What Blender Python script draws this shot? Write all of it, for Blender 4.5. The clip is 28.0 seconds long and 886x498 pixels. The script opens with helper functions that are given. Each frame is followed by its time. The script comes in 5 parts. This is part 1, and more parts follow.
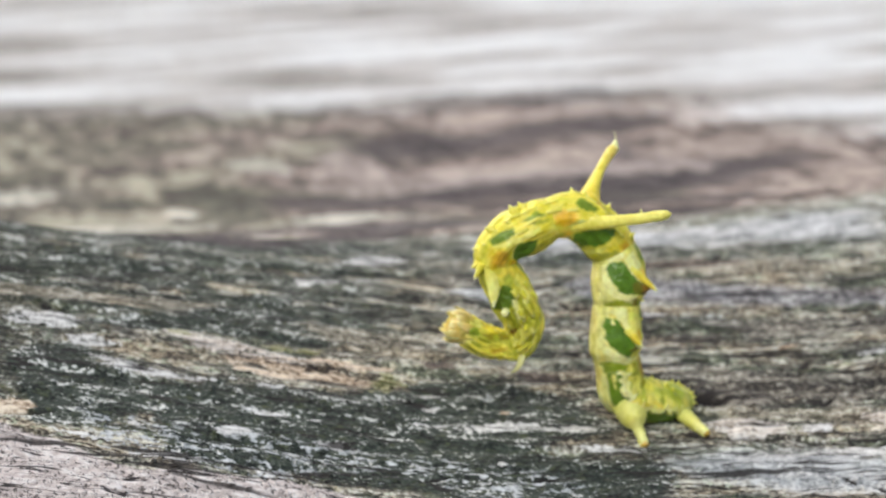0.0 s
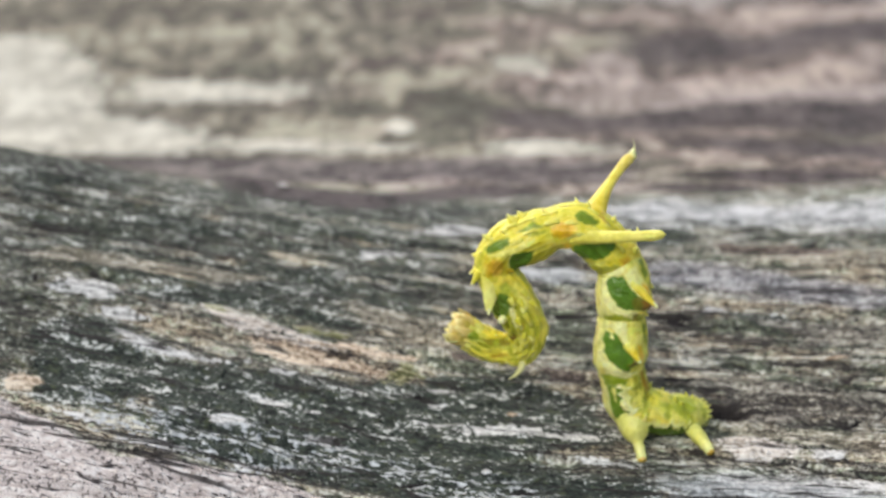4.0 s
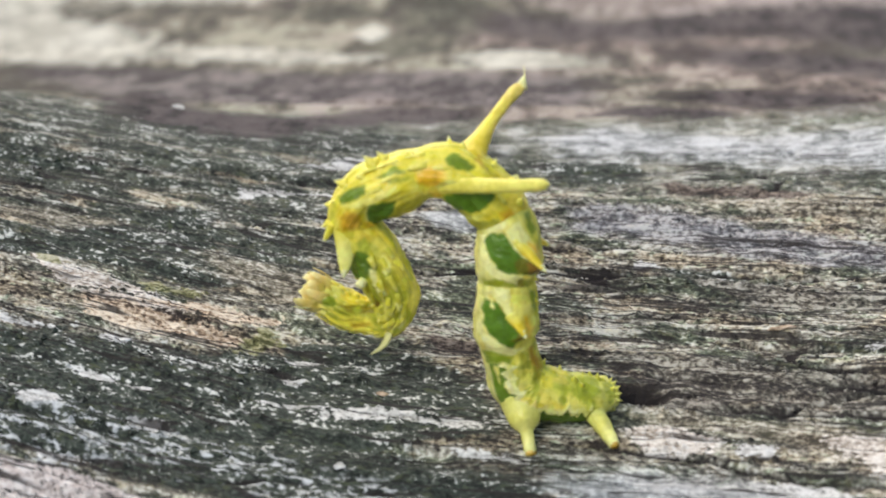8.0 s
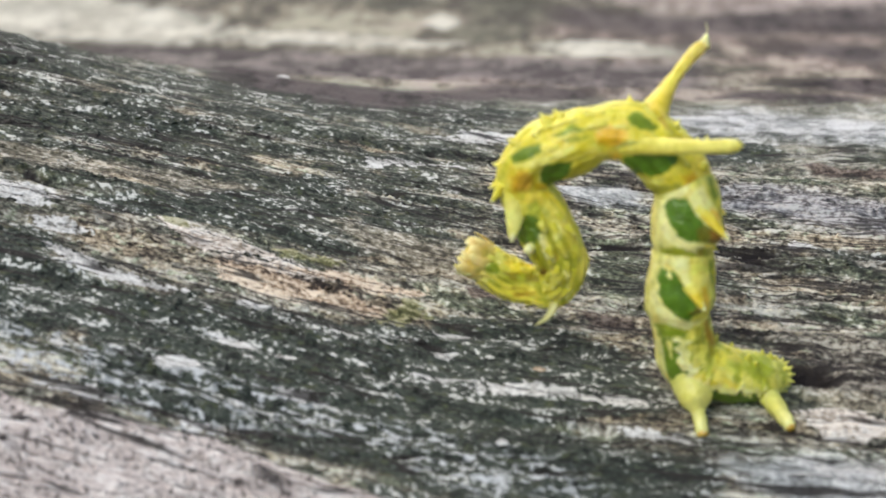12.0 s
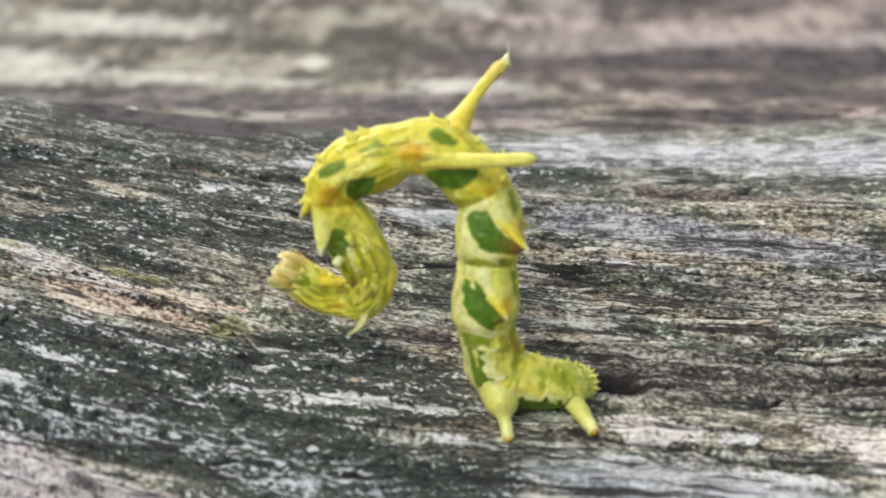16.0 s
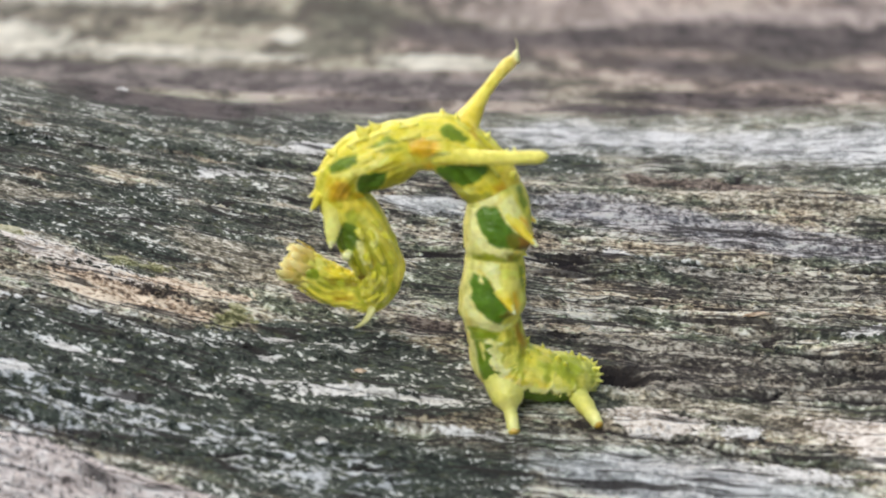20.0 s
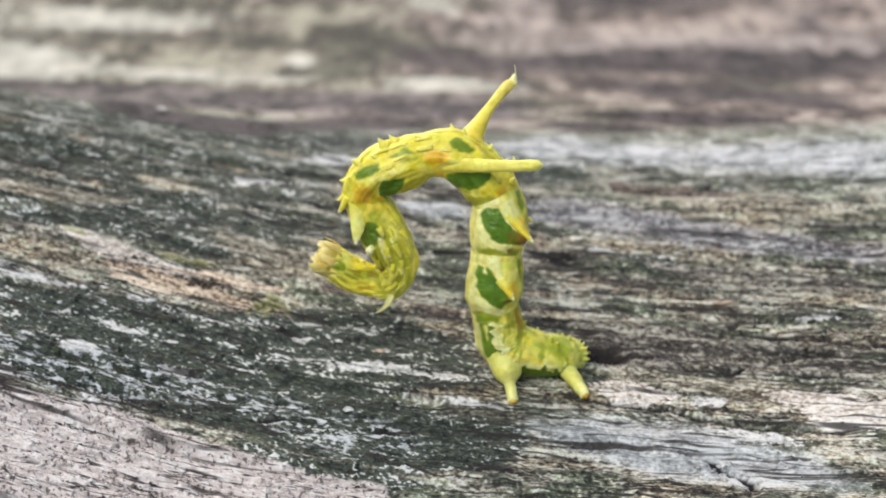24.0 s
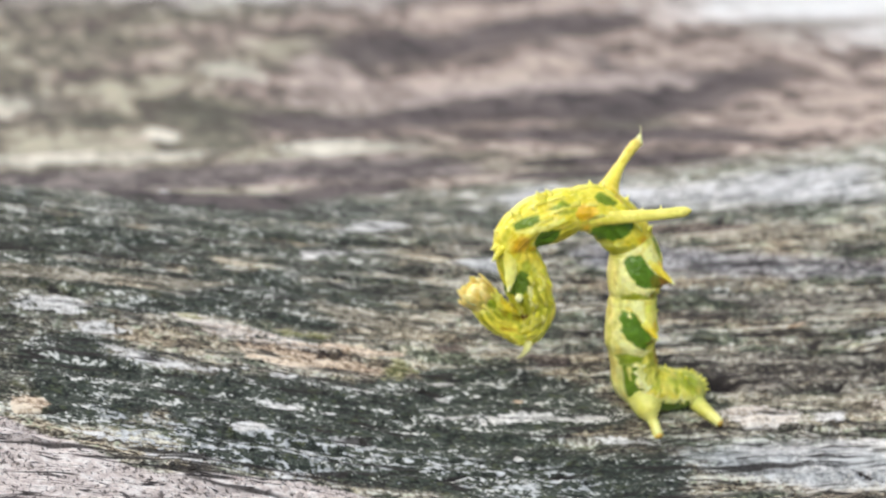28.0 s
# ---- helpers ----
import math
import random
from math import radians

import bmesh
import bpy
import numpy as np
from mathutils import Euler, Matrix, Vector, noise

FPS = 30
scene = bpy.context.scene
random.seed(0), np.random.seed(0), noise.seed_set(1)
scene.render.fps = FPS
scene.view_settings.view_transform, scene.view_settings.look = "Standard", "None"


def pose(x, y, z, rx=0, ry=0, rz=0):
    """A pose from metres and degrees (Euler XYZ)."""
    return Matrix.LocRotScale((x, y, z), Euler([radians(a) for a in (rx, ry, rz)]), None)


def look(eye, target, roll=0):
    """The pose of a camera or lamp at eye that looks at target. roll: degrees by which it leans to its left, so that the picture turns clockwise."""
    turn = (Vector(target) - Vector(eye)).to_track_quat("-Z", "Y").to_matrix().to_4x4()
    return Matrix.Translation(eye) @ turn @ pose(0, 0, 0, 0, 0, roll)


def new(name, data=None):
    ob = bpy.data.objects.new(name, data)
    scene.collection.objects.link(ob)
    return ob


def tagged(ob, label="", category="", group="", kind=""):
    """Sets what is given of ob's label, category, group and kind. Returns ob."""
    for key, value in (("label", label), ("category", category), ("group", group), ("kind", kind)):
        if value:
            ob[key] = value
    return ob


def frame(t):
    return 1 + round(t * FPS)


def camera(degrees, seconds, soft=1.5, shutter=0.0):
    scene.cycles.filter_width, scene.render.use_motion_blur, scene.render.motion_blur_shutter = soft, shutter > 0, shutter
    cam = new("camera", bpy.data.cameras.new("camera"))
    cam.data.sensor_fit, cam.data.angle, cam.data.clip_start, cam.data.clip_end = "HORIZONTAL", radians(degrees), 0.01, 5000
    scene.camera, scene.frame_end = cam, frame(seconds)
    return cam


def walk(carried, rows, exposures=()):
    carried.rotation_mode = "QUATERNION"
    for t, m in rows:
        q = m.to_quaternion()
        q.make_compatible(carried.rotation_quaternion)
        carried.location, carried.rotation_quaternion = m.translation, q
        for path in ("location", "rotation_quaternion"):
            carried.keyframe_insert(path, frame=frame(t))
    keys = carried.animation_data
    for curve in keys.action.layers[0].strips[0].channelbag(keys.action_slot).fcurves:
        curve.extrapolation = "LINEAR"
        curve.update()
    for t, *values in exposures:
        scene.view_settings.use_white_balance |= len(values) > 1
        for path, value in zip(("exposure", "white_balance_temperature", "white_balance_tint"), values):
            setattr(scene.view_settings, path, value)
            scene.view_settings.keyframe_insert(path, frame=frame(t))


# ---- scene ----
import colorsys

# One unit of the plan is 3.4 mm: the caterpillar stands about 9 mm high.
U = 0.0034

# ---- camera ----
cam = camera(21.3, 28.0, soft=1.8)
cam.data.dof.use_dof = True
cam.data.dof.focus_distance = 0.0757
cam.data.dof.aperture_fstop = 110.0
# seconds, x, y, z in millimetres, turn in degrees
PATH = [
    (0.0, -24.706, -78.576, 24.862, 78.089, 2.535, -13.109),
    (0.5, -21.608, -78.751, 25.344, 78.063, 2.860, -12.522),
    (1.0, -18.986, -79.368, 25.495, 77.547, 2.957, -11.645),
    (1.5, -15.444, -79.600, 26.025, 76.614, 2.790, -10.157),
    (2.0, -10.798, -81.126, 26.644, 75.854, 2.511, -7.658),
    (2.5, -7.977, -83.088, 28.933, 75.069, 2.097, -4.903),
    (4.5, -2.287, -77.291, 31.405, 73.187, 3.225, 1.491),
    (5.0, 2.808, -76.064, 31.297, 72.571, 3.653, 2.522),
    (5.5, 3.671, -72.857, 29.123, 71.470, 3.814, 2.899),
    (6.0, 3.837, -68.835, 31.831, 70.795, 3.628, 3.182),
    (6.5, 5.957, -65.845, 31.033, 70.695, 3.684, 3.679),
    (7.0, 4.595, -66.039, 29.485, 70.793, 3.439, 3.723),
    (7.5, 4.073, -64.949, 28.480, 70.914, 3.322, 3.681),
    (8.0, 3.167, -64.067, 28.562, 71.017, 3.222, 3.732),
    (8.5, 2.795, -63.990, 28.502, 71.373, 3.005, 3.531),
    (9.0, 1.776, -62.248, 27.834, 71.491, 2.720, 3.338),
    (9.5, 0.166, -61.497, 26.809, 71.445, 2.448, 3.455),
    (10.0, -0.208, -60.982, 26.747, 71.606, 2.354, 3.226),
    (10.5, 0.414, -61.175, 26.490, 71.806, 2.250, 3.184),
    (11.0, -2.975, -60.983, 27.084, 71.774, 1.985, 3.688),
    (11.5, -4.562, -61.394, 26.511, 71.846, 1.650, 3.487),
    (12.0, -3.648, -61.320, 25.624, 71.858, 1.456, 2.796),
    (12.5, -3.566, -61.208, 25.493, 72.091, 1.207, 2.287),
    (14.5, -0.565, -62.901, 25.202, 72.893, 1.357, 1.461),
    (15.0, -0.132, -63.417, 25.218, 73.340, 1.348, 1.102),
    (15.5, 0.666, -64.063, 24.652, 73.485, 1.456, 1.103),
    (16.0, 0.353, -63.758, 24.781, 73.402, 1.511, 1.448),
    (16.5, -0.656, -63.890, 25.969, 73.571, 1.207, 1.489),
    (17.0, -1.474, -62.682, 26.388, 73.329, 1.045, 0.945),
    (17.5, -2.498, -60.728, 25.571, 72.997, 0.809, 0.338),
    (18.0, -4.409, -58.033, 25.981, 72.725, 0.804, 0.469),
    (18.5, -4.641, -56.907, 25.466, 72.166, 0.835, 0.280),
    (19.0, -4.080, -56.330, 25.147, 72.067, 0.932, -0.117),
    (19.5, -2.292, -60.140, 24.980, 72.057, 0.823, -0.092),
    (20.0, -1.917, -64.040, 26.318, 72.098, 0.596, -0.082),
    (20.5, -1.845, -64.825, 26.568, 72.210, 0.383, -0.270),
    (21.0, -2.261, -66.340, 27.096, 72.762, 0.285, -0.698),
    (21.5, -1.967, -70.280, 28.065, 72.701, 0.368, -0.761),
    (22.0, -1.677, -72.238, 28.399, 72.009, 0.773, -0.098),
    (22.5, -2.111, -72.698, 28.731, 72.198, 0.900, 0.201),
    (24.5, -3.448, -76.225, 29.188, 72.752, 0.306, -0.744),
    (25.0, -5.109, -77.035, 29.894, 72.884, 0.069, -0.775),
    (25.5, -5.936, -77.046, 30.543, 72.719, 0.174, -0.492),
    (26.0, -5.180, -77.725, 29.772, 72.647, 0.378, -0.286),
    (26.5, -9.873, -80.428, 31.712, 72.931, 1.072, -1.613),
    (27.0, -17.104, -81.268, 32.235, 73.264, 1.595, -5.207),
    (27.5, -22.607, -77.845, 32.112, 73.555, 1.808, -10.491),
    (28.0, -26.881, -75.522, 30.970, 73.474, 1.784, -14.671),
]
EXPOSURES = [(0.0, 0.38), (4.5, 0.37), (20.0, 0.35), (24.5, 0.42), (26.0, 0.44), (26.8, 0.55), (28.0, 0.55)]
walk(cam, [(t, pose(x / 1000, y / 1000, z / 1000, a, b, c)) for t, x, y, z, a, b, c in PATH], EXPOSURES)

# ---- world and light: a bright overcast sky ----
world = bpy.data.worlds.new("overcast_sky")
scene.world = world
world.use_nodes = True
wn = world.node_tree.nodes
sky = wn.new("ShaderNodeTexSky")
sky.sky_type = "NISHITA"
sky.sun_disc = False
sky.sun_elevation = radians(45)
sky.sun_rotation = radians(-28)
sky.air_density, sky.dust_density, sky.ozone_density = 1.0, 4.0, 1.0
world.node_tree.links.new(sky.outputs[0], wn["Background"].inputs[0])
wn["Background"].inputs[1].default_value = 0.13
sun = new("sun", bpy.data.lights.new("sun", "SUN"))
sun.data.energy = 1.75
sun.data.angle = radians(35)
sun.data.color = (1.0, 0.96, 0.9)
sun.matrix_basis = look((-0.38, -0.72, 0.82), (0, 0, 0))


# ---- shader arithmetic ----
class Ex:
    """A socket of a node tree that can be added, multiplied and so on."""

    def __init__(self, tree, socket):
        self.tree, self.socket = tree, socket

    def op(self, kind, *others, clamp=False):
        node = self.tree.nodes.new("ShaderNodeMath")
        node.operation, node.use_clamp = kind, clamp
        for n, o in enumerate((self, *others)):
            if isinstance(o, Ex):
                self.tree.links.new(o.socket, node.inputs[n])
            else:
                node.inputs[n].default_value = o
        return Ex(self.tree, node.outputs[0])

    def __add__(self, o):
        return self.op("ADD", o)

    def __sub__(self, o):
        return self.op("SUBTRACT", o)

    def __mul__(self, o):
        return self.op("MULTIPLY", o)

    def step(self, a, b):
        """0 below a and 1 above b, smooth between; falls where a > b."""
        node = self.tree.nodes.new("ShaderNodeMapRange")
        node.interpolation_type = "SMOOTHSTEP"
        self.tree.links.new(self.socket, node.inputs[0])
        lo, hi, x, y = (a, b, 0, 1) if a < b else (b, a, 1, 0)
        for n, val in zip((1, 2, 3, 4), (lo, hi, x, y)):
            node.inputs[n].default_value = val
        return Ex(self.tree, node.outputs[0])


def vec(x, y, z=0.0):
    node = x.tree.nodes.new("ShaderNodeCombineXYZ")
    for n, o in enumerate((x, y, z)):
        if isinstance(o, Ex):
            x.tree.links.new(o.socket, node.inputs[n])
        else:
            node.inputs[n].default_value = o
    return Ex(x.tree, node.outputs[0])


def fuzz(at, scale, detail=3.0, rough=0.55):
    node = at.tree.nodes.new("ShaderNodeTexNoise")
    at.tree.links.new(at.socket, node.inputs["Vector"])
    node.inputs["Scale"].default_value = scale
    node.inputs["Detail"].default_value = detail
    node.inputs["Roughness"].default_value = rough
    return Ex(at.tree, node.outputs[0])


def blend(fac, a, b):
    """Colour a where fac is 0, b where it is 1; each a colour or an Ex."""
    tree = fac.tree
    node = tree.nodes.new("ShaderNodeMix")
    node.data_type = "RGBA"
    tree.links.new(fac.socket, node.inputs[0])
    for n, c in ((6, a), (7, b)):
        if isinstance(c, Ex):
            tree.links.new(c.socket, node.inputs[n])
        else:
            node.inputs[n].default_value = (*c, 1)
    return Ex(tree, node.outputs[2])


def material(name, rough=0.6):
    mat = bpy.data.materials.new(name)
    mat.use_nodes = True
    bsdf = mat.node_tree.nodes["Principled BSDF"]
    bsdf.inputs["Roughness"].default_value = rough
    return mat, mat.node_tree, bsdf


def bump(tree, bsdf, height, strength, distance):
    node = tree.nodes.new("ShaderNodeBump")
    node.inputs["Strength"].default_value = strength
    node.inputs["Distance"].default_value = distance
    tree.links.new(height.socket, node.inputs["Height"])
    tree.links.new(node.outputs[0], bsdf.inputs["Normal"])


def ramp(at, *stops):
    """Colours along a value: pairs of place and colour."""
    node = at.tree.nodes.new("ShaderNodeValToRGB")
    at.tree.links.new(at.socket, node.inputs[0])
    bar = node.color_ramp.elements
    while len(bar) < len(stops):
        bar.new(0.5)
    for spot, (place, colour) in zip(bar, stops):
        spot.position, spot.color = place, (*colour, 1)
    return Ex(at.tree, node.outputs[0])


def wood_material():
    """Weathered wood under a granular crust of algae, in grain coordinates: u along the fibres, v across them."""
    mat, tree, bsdf = material("weathered_wood", 0.8)
    uv = tree.nodes.new("ShaderNodeUVMap")
    uv.uv_map = "grain"
    sep = tree.nodes.new("ShaderNodeSeparateXYZ")
    tree.links.new(uv.outputs[0], sep.inputs[0])
    u, v = Ex(tree, sep.outputs[0]), Ex(tree, sep.outputs[1])
    most = lambda p, q: p.op("MAXIMUM", q)
    w = v + (fuzz(vec(u * 0.5, v * 1.6), 1.0, 3.0) - 0.5) * 0.55
    x = u + (fuzz(vec(u * 0.8, v * 2.0, 2.0), 1.0, 3.0) - 0.5) * 1.2
    streak = fuzz(vec(u * 0.42, v * 4.2), 1.0, 4.0, 0.6)
    clump = fuzz(vec(u * 2.0, v * 4.6, 1.0), 1.0, 5.0, 0.68)
    grain = fuzz(vec(u * 8.0, v * 15.0, 2.0), 1.0, 3.0, 0.7)
    fibre = fuzz(vec(u * 1.1, v * 20.0, 3.0), 1.0, 3.0, 0.6)
    cell = fuzz(vec(u * 20.0, v * 30.0, 4.0), 1.0, 1.0, 0.5)
    hue = fuzz(vec(u * 0.9, v * 2.4, 11.0), 1.0, 3.0, 0.6)
    speck = fuzz(vec(u * 6.0, v * 11.0, 13.0), 1.0, 2.0, 0.6)
    drift = fuzz(vec(u * 0.16, v * 0.45, 31.0), 1.0, 3.0, 0.6)
    wide = fuzz(vec(u * 0.6, v * 0.55, 33.0), 1.0, 4.0, 0.65)
    spots = fuzz(vec(u * 1.7, v * 1.05, 35.0), 1.0, 4.0, 0.62)
    mottle = fuzz(vec(u * 4.2, v * 2.2, 37.0), 1.0, 4.0, 0.66)

    def zone(name, rag=1.0, lo=-0.25, hi=0.35, noise_at=None):
        """Where a kind of stain lies: full inside its patches, with a ragged edge."""
        node = tree.nodes.new("ShaderNodeAttribute")
        node.attribute_name = name
        edge = (clump - 0.5) * 2.2 + (grain - 0.5) * 1.6 if noise_at is None else noise_at
        return (Ex(tree, node.outputs["Fac"]) + edge * rag).step(lo, hi)

    def tinted(base, by, amount):
        node = tree.nodes.new("ShaderNodeMix")
        node.data_type, node.blend_type = "RGBA", "OVERLAY"
        node.inputs[0].default_value = amount
        tree.links.new(base.socket, node.inputs[6])
        tree.links.new(by.socket, node.inputs[7])
        return Ex(tree, node.outputs[2])

    # bare grey wood; its colour drifts to rosy tan, olive film and bluish grey
    tone = (streak - 0.5) * 0.85 + (clump - 0.5) * 0.85 + (grain - 0.5) * 1.15 + (fibre - 0.5) * 0.45 + (cell - 0.5) * 0.75 + 0.525
    # lower tone beside the long split and, fainter, under the arch
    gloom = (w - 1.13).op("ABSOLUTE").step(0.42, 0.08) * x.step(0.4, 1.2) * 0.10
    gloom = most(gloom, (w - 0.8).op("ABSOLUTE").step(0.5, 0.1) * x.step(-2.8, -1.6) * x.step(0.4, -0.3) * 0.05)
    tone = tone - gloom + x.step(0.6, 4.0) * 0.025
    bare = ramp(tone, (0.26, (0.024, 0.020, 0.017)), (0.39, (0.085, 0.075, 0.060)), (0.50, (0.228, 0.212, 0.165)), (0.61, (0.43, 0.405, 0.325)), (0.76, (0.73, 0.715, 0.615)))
    tint = blend(hue.step(0.50, 0.66), (0.5, 0.5, 0.5), (0.56, 0.485, 0.41))
    tint = blend(hue.step(0.47, 0.36), tint, (0.44, 0.53, 0.36))
    tint = blend(speck.step(0.54, 0.66) * 0.7, tint, (0.555, 0.505, 0.38))
    tint = blend(speck.step(0.45, 0.34) * 0.7, tint, (0.42, 0.54, 0.42))
    col = tinted(bare, tint, 0.85)
    # towards the crest a smooth grey-green film takes over, with silvered blotches
    film = v.step(4.1, 5.2) * v.step(8.2, 7.0)
    silver = (spots - 0.5) * 0.8 + (mottle - 0.5) * 0.9 + (wide - 0.5) * 0.4 + (clump - 0.5) * 0.5 + 0.49 + x.step(-0.8, 1.2) * 0.04 + x.step(2.0, 6.0) * 0.05
    col = blend(film * 0.72, col, ramp(silver, (0.34, (0.045, 0.054, 0.040)), (0.48, (0.14, 0.152, 0.118)), (0.58, (0.27, 0.275, 0.232)), (0.72, (0.64, 0.65, 0.60))))
    # dark green algae crust, worn through in pale flecks
    matt = (clump - 0.5) * 1.15 + (streak - 0.5) * 0.5 + (grain - 0.5) * 1.0 + (cell - 0.5) * 0.8 + 0.505
    crust = ramp(matt, (0.28, (0.020, 0.026, 0.020)), (0.45, (0.048, 0.060, 0.046)), (0.62, (0.098, 0.112, 0.088)), (0.665, (0.17, 0.18, 0.15)), (0.69, (0.46, 0.475, 0.43)), (0.76, (0.72, 0.725, 0.67)))
    crust = blend(speck.step(0.54, 0.66) * matt.step(0.58, 0.50) * 0.7, crust, (0.085, 0.10, 0.045))
    flaw = (fuzz(vec(u * 2.6, v * 5.5, 41.0), 1.0, 3.0) - 0.5).op("ABSOLUTE").step(0.030, 0.008) * matt.step(0.62, 0.56)
    crust = blend(flaw * 0.8, crust, (0.010, 0.012, 0.010))
    left = x.step(-1.0, -2.6) * w.step(1.55, 2.0) * w.step(6.8, 6.2) * (hue + streak).step(1.16, 1.03) * 0.9
    mossy = (hue + clump * 0.6).step(0.80, 0.70) * v.step(6.6, 5.6) * 0.7
    side = x.step(-5.4, -6.4) * w.step(-0.6, -0.3) * w.step(7.6, 6.6) * 0.7
    col = blend(most(most(zone("crust", 1.0, -0.3, 0.2, (clump - 0.5) * 1.9 + (grain - 0.5) * 1.7), left), most(mossy, side)), col, crust)
    # slate-blue and silvered stretches, ochre and rust stains
    grade = lambda dark, mid, light: ramp(tone, (0.32, dark), (0.50, mid), (0.70, light))
    col = blend(zone("slate", 1.0, -0.5, 0.5, (clump - 0.5) * 2.5 + (streak - 0.5) * 3.0) * 0.68, col, grade((0.060, 0.058, 0.066), (0.175, 0.170, 0.190), (0.44, 0.435, 0.46)))
    shine = ramp(tone * 0.5 + silver * 0.5, (0.32, (0.16, 0.165, 0.16)), (0.48, (0.40, 0.415, 0.41)), (0.64, (0.72, 0.735, 0.73)))
    col = blend(zone("silver", 1.0, -0.8, 0.6) * 0.8, col, shine)
    col = blend(zone("ochre", 1.0, -0.6, 0.6) * 0.6, col, grade((0.09, 0.075, 0.050), (0.30, 0.26, 0.185), (0.64, 0.58, 0.46)))
    col = blend(zone("rust", 1.0, -0.2, 0.5, (clump - 0.5) * 5.0 + (streak - 0.5) * 3.0) * 0.85, col, grade((0.020, 0.014, 0.012), (0.070, 0.045, 0.036), (0.20, 0.15, 0.12)))
    col = blend(zone("murk", 1.0, -0.4, 0.5, (clump - 0.5) * 3.0 + (streak - 0.5) * 3.0) * 0.8, col, grade((0.026, 0.022, 0.019), (0.110, 0.098, 0.078), (0.40, 0.375, 0.31)))
    fleck = fuzz(vec(u * 7.0, v * 16.0, 71.0), 1.0, 3.0, 0.65) + (clump - 0.5) * 0.35
    col = blend(zone("fleck", 1.0, -0.5, 0.5) * fleck.step(0.535, 0.565), col, ramp(fleck + (cell - 0.5) * 0.3, (0.50, (0.26, 0.28, 0.28)), (0.66, (0.66, 0.68, 0.67))))
    # far reaches: rosy, dusky and near-white bands, blotched
    broad = fuzz(vec(u * 0.75, v * 0.34, 61.0), 1.0, 4.0, 0.65)
    dabs = fuzz(vec(u * 2.0, v * 0.62, 63.0), 1.0, 4.0, 0.66)
    dots = fuzz(vec(u * 4.6, v * 1.3, 65.0), 1.0, 3.0, 0.66)
    blot = (drift - 0.5) * 0.7 + (broad - 0.5) * 1.5 + (dabs - 0.5) * 1.5 + (dots - 0.5) * 0.8 + x.step(1.0, 7.0) * 0.13 - 0.03
    far = ramp(blot + 0.5, (0.30, (0.080, 0.068, 0.060)), (0.44, (0.155, 0.134, 0.116)), (0.56, (0.25, 0.217, 0.188)), (0.70, (0.44, 0.40, 0.35)))
    lean = fuzz(vec(u * 0.30, v * 0.35, 45.0), 1.0, 3.0, 0.6)
    far = tinted(far, blend((lean + x * 0.03).step(0.38, 0.62), (0.485, 0.52, 0.41), (0.555, 0.49, 0.47)), 0.7)
    col = blend(v.step(6.8, 8.0), col, far)
    soft_edge = (dabs - 0.5) * 2.2 + (dots - 0.5) * 1.6
    shade = lambda dark, light: ramp(blot + (dots - 0.5) * 0.5 + 0.5, (0.30, dark), (0.70, light))
    col = blend(zone("dusk", 1.0, -0.5, 0.6, soft_edge) * 0.95, col, shade((0.030, 0.024, 0.025), (0.115, 0.094, 0.090)))
    col = blend(zone("grove", 1.0, -0.7, 0.6, soft_edge) * 0.8, col, shade((0.060, 0.060, 0.042), (0.16, 0.155, 0.11)))
    col = blend(zone("rosy", 1.0, -0.7, 0.7, soft_edge) * 0.75, col, shade((0.30, 0.245, 0.215), (0.56, 0.48, 0.43)))
    col = blend(zone("bone", 0.8, -0.6, 0.6, soft_edge) * 0.88, col, shade((0.48, 0.47, 0.38), (0.76, 0.75, 0.64)))
    col = blend(zone("mauve", 0.8, -0.5, 0.5, soft_edge) * 0.9, col, shade((0.060, 0.050, 0.050), (0.22, 0.19, 0.18)))
    # pale farthest wood, with its overexposed glare put into the colour
    far_glare = zone("haze", 1.0, -0.6, 0.7, soft_edge + (broad - 0.5) * 2.0)
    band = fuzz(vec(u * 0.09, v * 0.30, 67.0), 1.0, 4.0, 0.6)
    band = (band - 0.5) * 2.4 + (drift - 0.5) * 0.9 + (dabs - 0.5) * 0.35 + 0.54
    col = blend(far_glare * 0.92, col, ramp(band, (0.26, (0.27, 0.255, 0.225)), (0.42, (0.46, 0.445, 0.41)), (0.54, (0.60, 0.605, 0.58)), (0.72, (0.76, 0.785, 0.77))))
    # cream and tan sapwood, yellow moss, pale flecks
    col = blend(zone("cream", 1.0, -0.25, 0.2, (clump - 0.5) * 3.6 + (grain - 0.5) * 2.6 + (cell - 0.5) * 1.2) * 0.95, col, grade((0.34, 0.28, 0.22), (0.70, 0.63, 0.54), (0.90, 0.86, 0.79)))
    col = blend(zone("tan", 1.0, -0.35, 0.1, (clump - 0.5) * 3.0 + (grain - 0.5) * 2.6) * 0.95, col, ramp(tone, (0.26, (0.07, 0.046, 0.030)), (0.39, (0.27, 0.19, 0.125)), (0.49, (0.55, 0.42, 0.29)), (0.66, (0.83, 0.72, 0.56))))
    col = blend(zone("moss", 1.0, 0.1, 0.6, (clump - 0.5) * 5.0 + (speck - 0.5) * 5.0) * 0.75, col, grade((0.10, 0.105, 0.035), (0.27, 0.27, 0.11), (0.42, 0.41, 0.22)))
    col = blend(zone("pale", 1.0, 0.1, 0.45, (clump - 0.5) * 5.0 + (grain - 0.5) * 4.0 + (cell - 0.5) * 2.0) * 0.95, col, grade((0.24, 0.235, 0.21), (0.56, 0.555, 0.52), (0.80, 0.795, 0.76)))
